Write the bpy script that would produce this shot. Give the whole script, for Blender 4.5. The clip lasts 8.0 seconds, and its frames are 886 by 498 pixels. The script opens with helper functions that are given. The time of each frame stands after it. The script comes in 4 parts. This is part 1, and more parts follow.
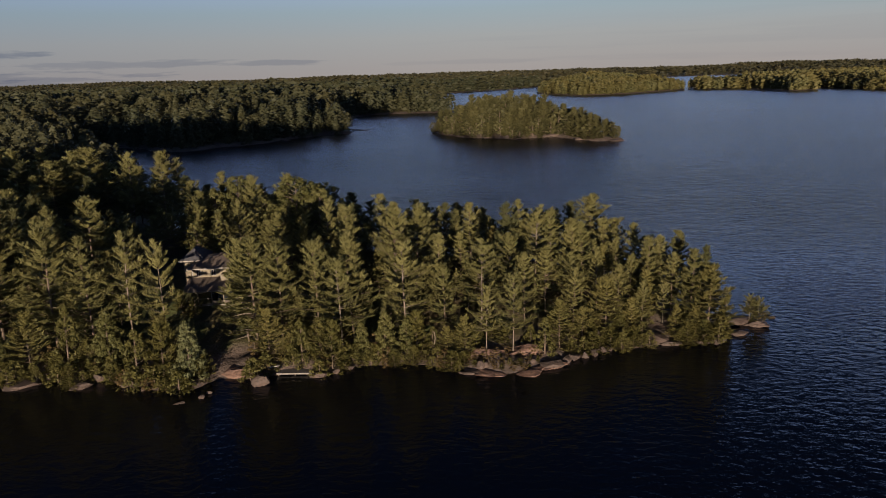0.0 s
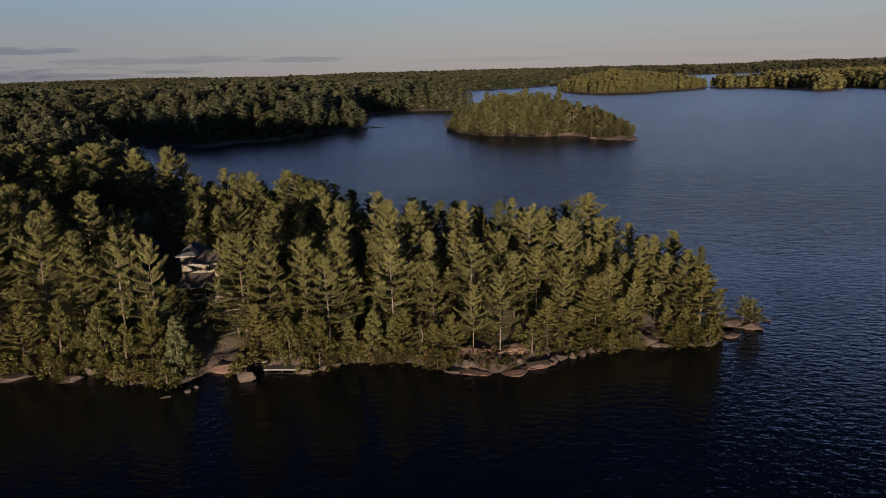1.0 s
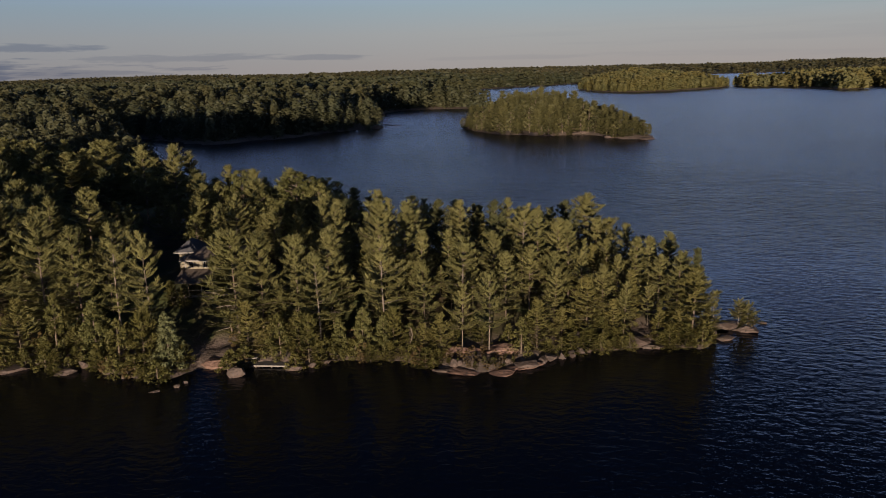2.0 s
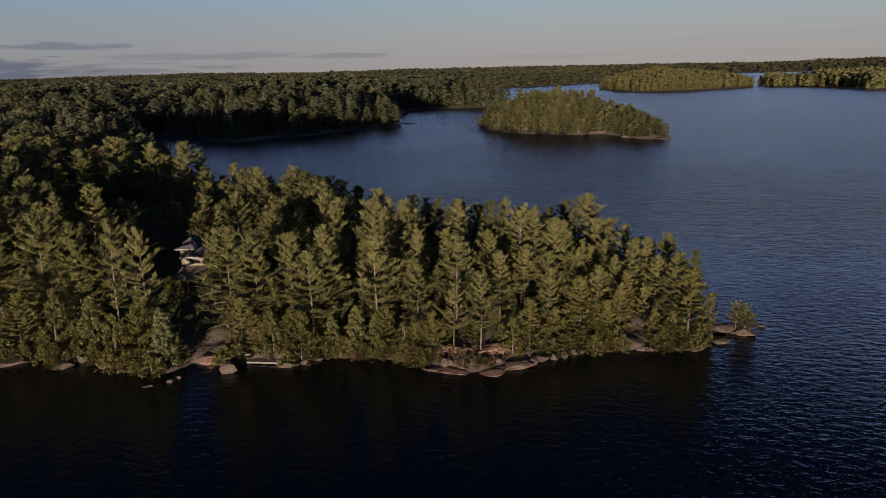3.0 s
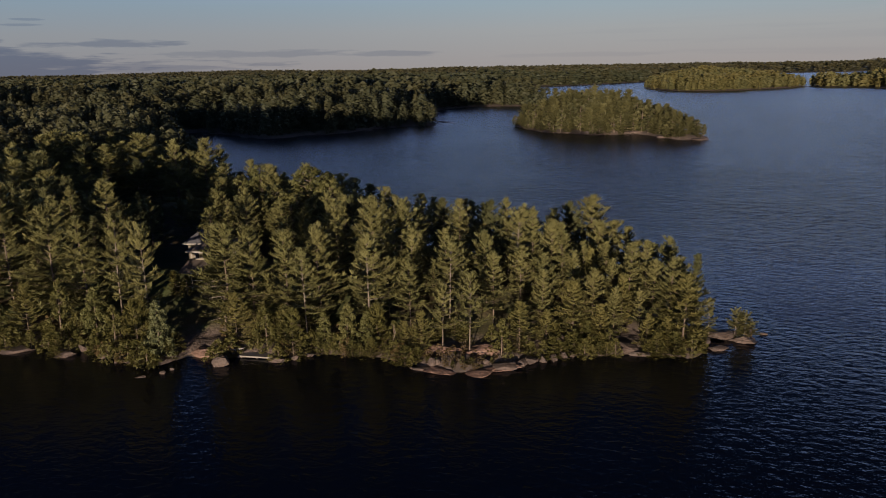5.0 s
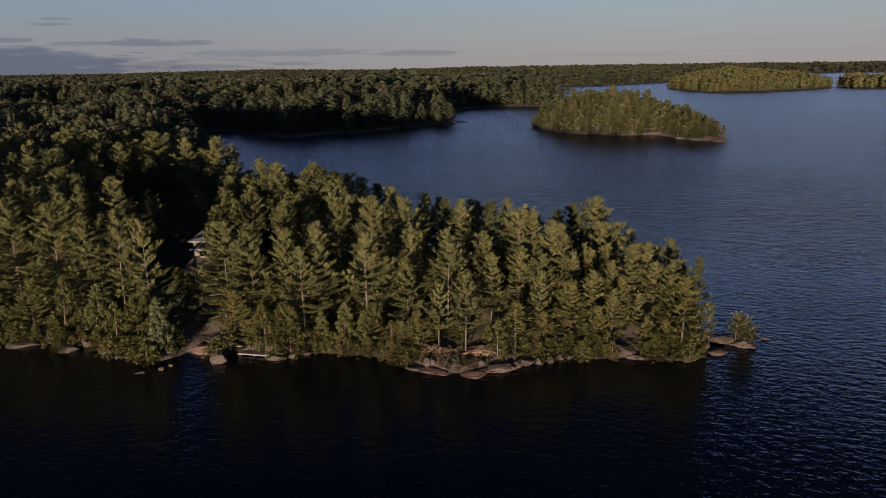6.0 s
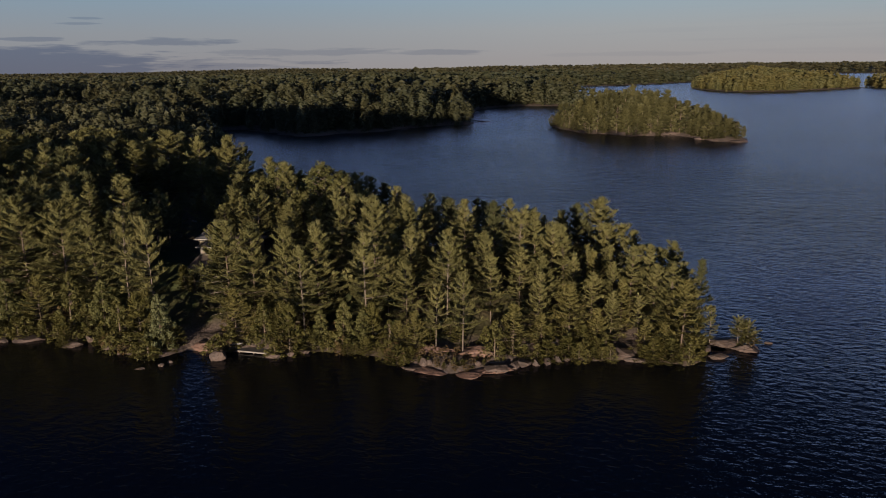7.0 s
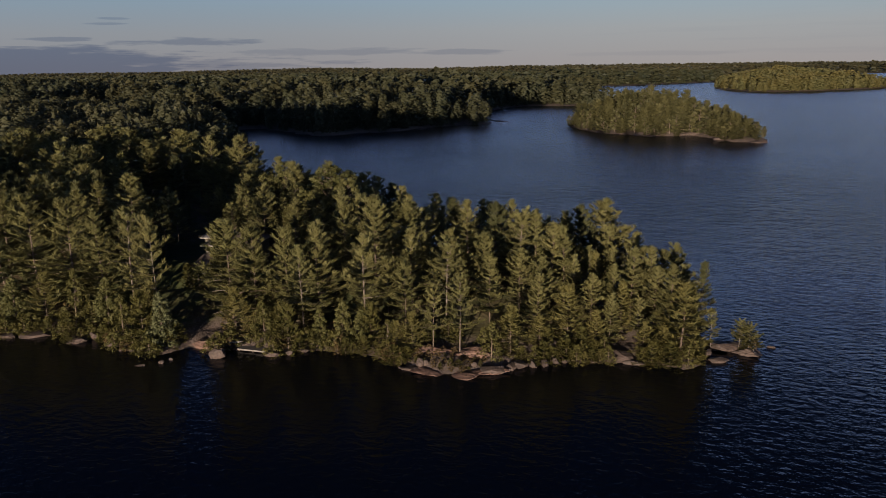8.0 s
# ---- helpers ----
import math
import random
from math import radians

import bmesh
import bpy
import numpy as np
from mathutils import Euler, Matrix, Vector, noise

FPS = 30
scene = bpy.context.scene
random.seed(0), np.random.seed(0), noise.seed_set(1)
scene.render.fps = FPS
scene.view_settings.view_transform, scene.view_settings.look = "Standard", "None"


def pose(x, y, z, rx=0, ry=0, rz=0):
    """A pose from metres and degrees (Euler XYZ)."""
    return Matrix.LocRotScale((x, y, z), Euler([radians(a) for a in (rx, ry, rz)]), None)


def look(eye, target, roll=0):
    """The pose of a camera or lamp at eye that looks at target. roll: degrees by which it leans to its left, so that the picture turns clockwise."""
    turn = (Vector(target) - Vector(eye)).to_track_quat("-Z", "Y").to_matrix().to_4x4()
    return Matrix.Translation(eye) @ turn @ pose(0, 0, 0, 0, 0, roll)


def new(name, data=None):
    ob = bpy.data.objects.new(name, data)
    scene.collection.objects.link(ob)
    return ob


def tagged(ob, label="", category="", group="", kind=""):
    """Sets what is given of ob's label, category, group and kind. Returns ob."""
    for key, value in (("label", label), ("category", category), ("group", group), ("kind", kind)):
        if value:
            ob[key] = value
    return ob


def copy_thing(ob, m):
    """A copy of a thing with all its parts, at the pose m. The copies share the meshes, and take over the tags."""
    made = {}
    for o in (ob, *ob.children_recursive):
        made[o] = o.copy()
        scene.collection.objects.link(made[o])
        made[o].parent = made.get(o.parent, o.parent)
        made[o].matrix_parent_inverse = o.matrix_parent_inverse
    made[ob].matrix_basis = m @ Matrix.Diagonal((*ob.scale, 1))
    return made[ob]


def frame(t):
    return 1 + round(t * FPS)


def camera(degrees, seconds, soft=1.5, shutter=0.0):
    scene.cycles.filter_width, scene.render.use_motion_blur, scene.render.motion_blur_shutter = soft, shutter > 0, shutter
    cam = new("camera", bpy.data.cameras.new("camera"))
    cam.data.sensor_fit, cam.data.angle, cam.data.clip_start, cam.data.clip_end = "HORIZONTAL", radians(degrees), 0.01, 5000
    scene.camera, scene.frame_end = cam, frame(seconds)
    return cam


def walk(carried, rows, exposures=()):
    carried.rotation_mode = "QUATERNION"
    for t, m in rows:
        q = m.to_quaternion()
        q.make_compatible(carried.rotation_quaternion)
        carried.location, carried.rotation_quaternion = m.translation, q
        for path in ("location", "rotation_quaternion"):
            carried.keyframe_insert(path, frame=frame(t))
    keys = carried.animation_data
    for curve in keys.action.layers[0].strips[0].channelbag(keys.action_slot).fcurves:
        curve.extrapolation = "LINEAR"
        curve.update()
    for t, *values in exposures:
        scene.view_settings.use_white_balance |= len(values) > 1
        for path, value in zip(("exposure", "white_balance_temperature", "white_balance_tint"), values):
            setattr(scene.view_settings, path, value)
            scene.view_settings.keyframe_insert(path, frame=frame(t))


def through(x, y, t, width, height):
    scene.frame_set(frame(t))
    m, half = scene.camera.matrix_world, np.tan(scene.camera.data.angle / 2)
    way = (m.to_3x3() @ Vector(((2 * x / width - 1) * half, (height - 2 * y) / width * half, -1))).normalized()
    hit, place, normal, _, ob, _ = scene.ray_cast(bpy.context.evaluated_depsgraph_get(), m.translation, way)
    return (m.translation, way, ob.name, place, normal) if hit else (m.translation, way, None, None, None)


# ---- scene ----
cam = camera(63.4, 8.0, 1.0)
PATH = [
    (0, (-1.06, 9.129, 39.753), (-1.054, 11.073, 39.283), -1.9),
    (0.5, (1.249, 9.156, 39.746), (1.228, 11.099, 39.273), -1.8),
    (1, (3.499, 9.194, 39.735), (3.449, 11.136, 39.26), -1.7),
    (1.5, (5.67, 9.265, 39.726), (5.592, 11.206, 39.249), -1.6),
    (3, (11.848, 9.636, 39.715), (11.682, 11.571, 39.234), -1.4),
    (3.5, (13.782, 9.809, 39.715), (13.586, 11.741, 39.234), -1.3),
    (4, (15.632, 10.009, 39.72), (15.407, 11.937, 39.24), -1.2),
    (4.5, (17.408, 10.235, 39.728), (17.153, 12.159, 39.246), -1.2),
    (6, (22.531, 11.047, 39.806), (22.188, 12.957, 39.323), -1.0),
    (6.5, (24.173, 11.372, 39.824), (23.8, 13.277, 39.34), -1.0),
    (7, (25.762, 11.746, 39.842), (25.36, 13.645, 39.358), -0.9),
    (7.5, (27.338, 12.158, 39.856), (26.907, 14.051, 39.373), -0.9),
    (8, (28.918, 12.601, 39.865), (28.459, 14.486, 39.381), -0.9),
]
walk(cam, [(t, look(eye, target, roll)) for t, eye, target, roll in PATH], [(0.0, 1.01, 6150, 20.5), (8.0, 0.96, 5980, 20.5)])
import itertools

# ---------------------------------------------------------------- world, sun
SUN_BEARING = (-0.07, -0.9975)      # towards the sun, in plan: behind the camera and hardly to its left
SUN_UP = 2.7

world = bpy.data.worlds.new("evening_sky")
scene.world = world
world.use_nodes = True
wn, wl = world.node_tree.nodes, world.node_tree.links
wn.clear()
sky = wn.new("ShaderNodeTexSky")
sky.sky_type = "NISHITA"
sky.sun_disc = False
sky.sun_elevation = radians(SUN_UP)
sky.sun_rotation = math.atan2(SUN_BEARING[0], SUN_BEARING[1])
sky.altitude, sky.air_density, sky.dust_density, sky.ozone_density = 300, 1.0, 0.5, 4.0


def wnode(kind, **values):
    n = wn.new(kind)
    for key, value in values.items():
        n.inputs[key].default_value = value
    return n


# thin cloud bands low over the woods
coord = wn.new("ShaderNodeTexCoord")
squash = wn.new("ShaderNodeMapping")
squash.inputs["Scale"].default_value = (1.9, 1.9, 52.0)
squash.inputs["Location"].default_value = (0.35, 0.0, 0.4)
wl.new(coord.outputs["Generated"], squash.inputs["Vector"])
puffs = wnode("ShaderNodeTexNoise", Scale=1.6, Detail=5.0, Roughness=0.55)
wl.new(squash.outputs["Vector"], puffs.inputs["Vector"])
ramp = wn.new("ShaderNodeMapRange")
ramp.interpolation_type = "SMOOTHSTEP"
ramp.inputs["From Min"].default_value, ramp.inputs["From Max"].default_value = 0.49, 0.63
wl.new(puffs.outputs["Fac"], ramp.inputs["Value"])
part_xyz = wn.new("ShaderNodeSeparateXYZ")
wl.new(coord.outputs["Generated"], part_xyz.inputs["Vector"])
low = wn.new("ShaderNodeMapRange")
low.interpolation_type = "SMOOTHSTEP"
for key, value in (("From Min", 0.10), ("From Max", 0.02), ("To Min", 0.0), ("To Max", 0.07)):
    low.inputs[key].default_value = value
wl.new(part_xyz.outputs["Z"], low.inputs["Value"])
m1 = wn.new("ShaderNodeMath")
m1.operation = "MULTIPLY"
wl.new(ramp.outputs["Result"], m1.inputs[0])
wl.new(low.outputs["Result"], m1.inputs[1])
veil = wn.new("ShaderNodeMix")
veil.data_type, veil.blend_type = "RGBA", "MULTIPLY"
veil.inputs["B"].default_value = (0.36, 0.43, 0.60, 1)
# a flat cloud bank in the north-west and the streaks beside it: bearing, height, half length, half depth, weight, raggedness
bearing = wn.new("ShaderNodeMath")
bearing.operation = "ARCTAN2"
wl.new(part_xyz.outputs["X"], bearing.inputs[0])
wl.new(part_xyz.outputs["Y"], bearing.inputs[1])
plane = wn.new("ShaderNodeCombineXYZ")
wl.new(bearing.outputs["Value"], plane.inputs["X"])
wl.new(part_xyz.outputs["Z"], plane.inputs["Y"])
drawn = wn.new("ShaderNodeMapping")
drawn.inputs["Scale"].default_value = (11.0, 120.0, 1.0)
wl.new(plane.outputs["Vector"], drawn.inputs["Vector"])
frayed = wnode("ShaderNodeTexNoise", Scale=1.0, Detail=4.0, Roughness=0.6)
wl.new(drawn.outputs["Vector"], frayed.inputs["Vector"])
cover = m1.outputs["Value"]
for at, up, half, deep, weight, ragged in ((-0.98, 0.006, 0.50, 0.039, 0.95, 0.9), (-0.62, 0.008, 0.32, 0.015, 0.62, 2.2), (-0.565, 0.0385, 0.115, 0.0066, 0.72, 2.2), (-0.39, 0.0262, 0.15, 0.0072, 0.50, 2.2),
                                   (-0.21, 0.0236, 0.09, 0.0052, 0.46, 2.2), (-0.655, 0.0612, 0.036, 0.0024, 0.62, 2.2), (-0.645, 0.0668, 0.026, 0.0022, 0.62, 2.2),
                                   (-0.72, 0.0425, 0.060, 0.0032, 0.70, 2.2), (0.04, 0.0170, 0.16, 0.0036, 0.13, 2.2)):
    spot = wn.new("ShaderNodeMapping")
    spot.vector_type = "TEXTURE"
    spot.inputs["Location"].default_value, spot.inputs["Scale"].default_value = (at, up, 0), (half, deep, 1)
    wl.new(plane.outputs["Vector"], spot.inputs["Vector"])
    reach = wn.new("ShaderNodeVectorMath")
    reach.operation = "LENGTH"
    wl.new(spot.outputs["Vector"], reach.inputs[0])
    torn = wn.new("ShaderNodeMath")
    torn.operation = "MULTIPLY_ADD"
    torn.inputs[1].default_value = ragged
    wl.new(frayed.outputs["Fac"], torn.inputs[0])
    wl.new(reach.outputs["Value"], torn.inputs[2])
    body = wn.new("ShaderNodeMapRange")
    body.interpolation_type = "SMOOTHSTEP"
    for key, value in (("From Min", 0.5 * ragged + 1.05), ("From Max", 0.5 * ragged + (0.45 if ragged > 1 else 0.78)), ("To Max", weight)):
        body.inputs[key].default_value = value
    wl.new(torn.outputs["Value"], body.inputs["Value"])
    more = wn.new("ShaderNodeMath")
    more.operation = "MAXIMUM"
    wl.new(cover, more.inputs[0])
    wl.new(body.outputs["Result"], more.inputs[1])
    cover = more.outputs["Value"]
dusk = wn.new("ShaderNodeMapRange")
dusk.interpolation_type = "SMOOTHSTEP"
for key, value in (("From Min", 0.15), ("From Max", -0.70), ("To Max", 0.34)):
    dusk.inputs[key].default_value = value
wl.new(part_xyz.outputs["X"], dusk.inputs["Value"])
m5 = wn.new("ShaderNodeMath")
m5.operation = "MAXIMUM"
wl.new(cover, m5.inputs[0])
wl.new(dusk.outputs["Result"], m5.inputs[1])
wl.new(m5.outputs["Value"], veil.inputs["Factor"])
# haze round the whole horizon, mauve below, grey-blue above, then an added bright blue band
haze = wn.new("ShaderNodeMapRange")
haze.interpolation_type = "SMOOTHSTEP"
for key, value in (("From Min", 0.36), ("From Max", 0.18), ("To Min", 0.0), ("To Max", 0.92)):
    haze.inputs[key].default_value = value
wl.new(part_xyz.outputs["Z"], haze.inputs["Value"])
tones = wn.new("ShaderNodeValToRGB")
tones.color_ramp.elements[0].position, tones.color_ramp.elements[0].color = 0.0, (2.62, 2.41, 2.05, 1)
tones.color_ramp.elements[1].position, tones.color_ramp.elements[1].color = 0.145, (3.7, 5.5, 8.3, 1)
middle = tones.color_ramp.elements.new(0.05)
middle.color = (2.66, 2.79, 2.47, 1)
# from 0.145 up, out of view, tones are brightened to light the lake
for height, hue in ((0.085, (2.34, 2.98, 2.92, 1)), (0.112, (2.36, 3.20, 3.75, 1)), (0.18, (5.2, 7.7, 12.9, 1)), (0.30, (4.0, 5.7, 9.8, 1))):
    tones.color_ramp.elements.new(height).color = hue
wl.new(part_xyz.outputs["Z"], tones.inputs["Fac"])
rosy = wn.new("ShaderNodeMix")
rosy.data_type = "RGBA"
wl.new(haze.outputs["Result"], rosy.inputs["Factor"])
deepened = wn.new("ShaderNodeMix")
deepened.data_type, deepened.blend_type = "RGBA", "MULTIPLY"
deepened.inputs["Factor"].default_value, deepened.inputs["B"].default_value = 1.0, (0.36, 0.36, 0.43, 1)
wl.new(sky.outputs["Color"], deepened.inputs["A"])
wl.new(deepened.outputs["Result"], rosy.inputs["A"])
wl.new(tones.outputs["Color"], rosy.inputs["B"])
wl.new(rosy.outputs["Result"], veil.inputs["A"])
background = wn.new("ShaderNodeBackground")
background.inputs["Strength"].default_value = 0.072
wl.new(veil.outputs["Result"], background.inputs["Color"])
wout = wn.new("ShaderNodeOutputWorld")
wl.new(background.outputs["Background"], wout.inputs["Surface"])

sun = new("sun", bpy.data.lights.new("sun", "SUN"))
sun.data.energy, sun.data.angle, sun.data.color = 5.0, radians(0.6), (1.0, 0.81, 0.54)
flat = math.cos(radians(SUN_UP))
sun.matrix_world = look((SUN_BEARING[0] * flat * 900, SUN_BEARING[1] * flat * 900, math.sin(radians(SUN_UP)) * 900), (0, 0, 0))


# ---------------------------------------------------------------- materials
def material(name, rough=0.8, spec=0.3):
    m = bpy.data.materials.new(name)
    m.use_nodes = True
    b = m.node_tree.nodes["Principled BSDF"]
    b.inputs["Roughness"].default_value = rough
    b.inputs["Specular IOR Level"].default_value = spec
    return m, m.node_tree.nodes, m.node_tree.links, b


def mix(nodes, links, fac, a, b, blend="MIX"):
    n = nodes.new("ShaderNodeMix")
    n.data_type, n.blend_type = "RGBA", blend
    for key, value in (("Factor", fac), ("A", a), ("B", b)):
        if isinstance(value, (int, float, tuple)):
            n.inputs[key].default_value = (*value, 1) if isinstance(value, tuple) else value
        else:
            links.new(value, n.inputs[key])
    return n.outputs["Result"]


def grain(nodes, links, scale, detail=4.0, space="Object", stretch=(1, 1, 1), rough=0.55, turn=0):
    c, mp, n = nodes.new("ShaderNodeTexCoord"), nodes.new("ShaderNodeMapping"), nodes.new("ShaderNodeTexNoise")
    mp.inputs["Scale"].default_value = stretch
    mp.inputs["Rotation"].default_value = (0, 0, radians(turn))
    n.inputs["Scale"].default_value, n.inputs["Detail"].default_value, n.inputs["Roughness"].default_value = scale, detail, rough
    links.new(c.outputs[space], mp.inputs["Vector"])
    links.new(mp.outputs["Vector"], n.inputs["Vector"])
    return n.outputs["Fac"]


def spread(nodes, links, value, a, b):
    r = nodes.new("ShaderNodeMapRange")
    r.inputs["From Min"].default_value, r.inputs["From Max"].default_value = a, b
    links.new(value, r.inputs["Value"])
    return r.outputs["Result"]


def bump(nodes, links, b, height, strength, distance):
    n = nodes.new("ShaderNodeBump")
    n.inputs["Strength"].default_value, n.inputs["Distance"].default_value = strength, distance
    links.new(height, n.inputs["Height"])
    links.new(n.outputs["Normal"], b.inputs["Normal"])


def leafy(name, dark, light, through=0.3, clumps=0.5, flecks=0.22):
    """Foliage: colour differs from tree to tree and from spray to spray; some light passes through."""
    m, n, l, b = material(name, 0.65, 0.2)
    info, geo = n.new("ShaderNodeObjectInfo"), n.new("ShaderNodeNewGeometry")
    clump = spread(n, l, grain(n, l, clumps, 2.0), 0.30, 0.70)
    own = n.new("ShaderNodeMath")
    own.operation = "MULTIPLY_ADD"
    own.inputs[1].default_value = flecks
    l.new(geo.outputs["Random Per Island"], own.inputs[0])
    tree = n.new("ShaderNodeMath")
    tree.operation = "MULTIPLY_ADD"
    tree.inputs[1].default_value = 0.42
    l.new(info.outputs["Random"], tree.inputs[0])
    mass = n.new("ShaderNodeMath")
    mass.operation = "MULTIPLY"
    mass.inputs[1].default_value = 0.36
    l.new(clump, mass.inputs[0])
    l.new(mass.outputs["Value"], tree.inputs[2])
    l.new(tree.outputs["Value"], own.inputs[2])
    colour = mix(n, l, own.outputs["Value"], dark, light)
    patch = spread(n, l, grain(n, l, 0.02, 2.0), 0.35, 0.65)
    colour = mix(n, l, patch, colour, mix(n, l, 1.0, colour, (1.15, 0.98, 0.8), "MULTIPLY"))
    l.new(colour, b.inputs["Base Color"])
    t = n.new("ShaderNodeBsdfTranslucent")
    l.new(colour, t.inputs["Color"])
    s = n.new("ShaderNodeMixShader")
    s.inputs["Fac"].default_value = through
    l.new(b.outputs["BSDF"], s.inputs[1])
    l.new(t.outputs["BSDF"], s.inputs[2])
    l.new(s.outputs["Shader"], n["Material Output"].inputs["Surface"])
    return m


PINE = leafy("pine_needles", (0.088, 0.094, 0.037), (0.160, 0.157, 0.065))
# dark needles of hemlocks, also giving a few shaded pines their dimness
DARK_PINE = leafy("hemlock_needles", (0.040, 0.050, 0.024), (0.085, 0.088, 0.038))
SPRUCE = leafy("spruce_needles", (0.090, 0.092, 0.032), (0.160, 0.150, 0.055))
CEDAR = leafy("cedar_sprays", (0.046, 0.050, 0.015), (0.100, 0.096, 0.030))
BROADLEAF = leafy("broad_leaves", (0.050, 0.057, 0.018), (0.102, 0.103, 0.038))
ASH = leafy("ash_leaves", (0.066, 0.078, 0.036), (0.125, 0.135, 0.066))
RUSSET = leafy("russet_leaves", (0.055, 0.044, 0.018), (0.105, 0.076, 0.034))
WOODS = leafy("mixed_woods", (0.017, 0.023, 0.013), (0.064, 0.067, 0.034), 0.3, 0.16, 0.08)

# yellow-green leaves, lightened to carry sun and haze on the far woods
SUNLIT_WOODS = leafy("birch_and_aspen_leaves", (0.066, 0.068, 0.026), (0.112, 0.107, 0.043), 0.3, 0.12, 0.08)
ISLE_WOODS = leafy("island_pines", (0.030, 0.034, 0.015), (0.098, 0.097, 0.041), 0.3, 0.16, 0.08)
FAR_WOODS = leafy("distant_woods", (0.026, 0.029, 0.016), (0.056, 0.054, 0.028), 0.3, 0.05, 0.08)


def bark(name, dark, light):
    m, n, l, b = material(name, 0.9, 0.2)
    g = grain(n, l, 3.0, 5.0, "Object", (1, 1, 0.25))
    l.new(mix(n, l, spread(n, l, g, 0.35, 0.65), dark, light), b.inputs["Base Color"])
    bump(n, l, b, g, 0.6, 0.05)
    return m


BARK = bark("pine_bark", (0.06, 0.045, 0.035), (0.13, 0.10, 0.078))
PALE_BARK = bark("weathered_bark", (0.08, 0.066, 0.054), (0.17, 0.14, 0.115))


def stone(name, a, b_, c):
    m, n, l, b = material(name, 0.75, 0.3)
    g1, g2 = grain(n, l, 0.35, 5.0), grain(n, l, 3.5, 6.0)
    base = mix(n, l, spread(n, l, g1, 0.35, 0.62), a, b_)
    base = mix(n, l, spread(n, l, g2, 0.52, 0.70), base, c)
    l.new(base, b.inputs["Base Color"])
    bump(n, l, b, g2, 0.7, 0.12)
    return m


PINK_GRANITE = stone("pink_granite", (0.076, 0.046, 0.035), (0.135, 0.082, 0.062), (0.036, 0.027, 0.022))
GRANITE = stone("granite", (0.034, 0.026, 0.022), (0.074, 0.053, 0.044), (0.020, 0.017, 0.015))


def ground_material():
    m, n, l, b = material("shore_and_forest_floor", 0.9, 0.2)
    geo, sep = n.new("ShaderNodeNewGeometry"), n.new("ShaderNodeSeparateXYZ")
    l.new(geo.outputs["Position"], sep.inputs["Vector"])
    g1, g2, g3 = grain(n, l, 0.22, 5.0), grain(n, l, 2.2, 6.0), grain(n, l, 0.03, 3.0)
    rock = mix(n, l, spread(n, l, g1, 0.35, 0.65), (0.075, 0.060, 0.050), (0.14, 0.105, 0.088))
    rock = mix(n, l, spread(n, l, g2, 0.55, 0.72), rock, (0.045, 0.042, 0.037))
    litter = mix(n, l, spread(n, l, g2, 0.35, 0.65), (0.050, 0.036, 0.024), (0.11, 0.075, 0.045))
    litter = mix(n, l, spread(n, l, g1, 0.5, 0.62), litter, (0.045, 0.055, 0.020))
    wood = mix(n, l, spread(n, l, g3, 0.4, 0.6), litter, (0.040, 0.048, 0.016))
    lift = n.new("ShaderNodeMath")
    lift.operation = "MULTIPLY_ADD"
    lift.inputs[1].default_value = 2.6
    l.new(g1, lift.inputs[0])
    l.new(sep.outputs["Z"], lift.inputs[2])
    l.new(mix(n, l, spread(n, l, lift.outputs["Value"], 2.6, 3.4), rock, wood), b.inputs["Base Color"])
    bump(n, l, b, g2, 0.8, 0.25)
    return m


GROUND = ground_material()


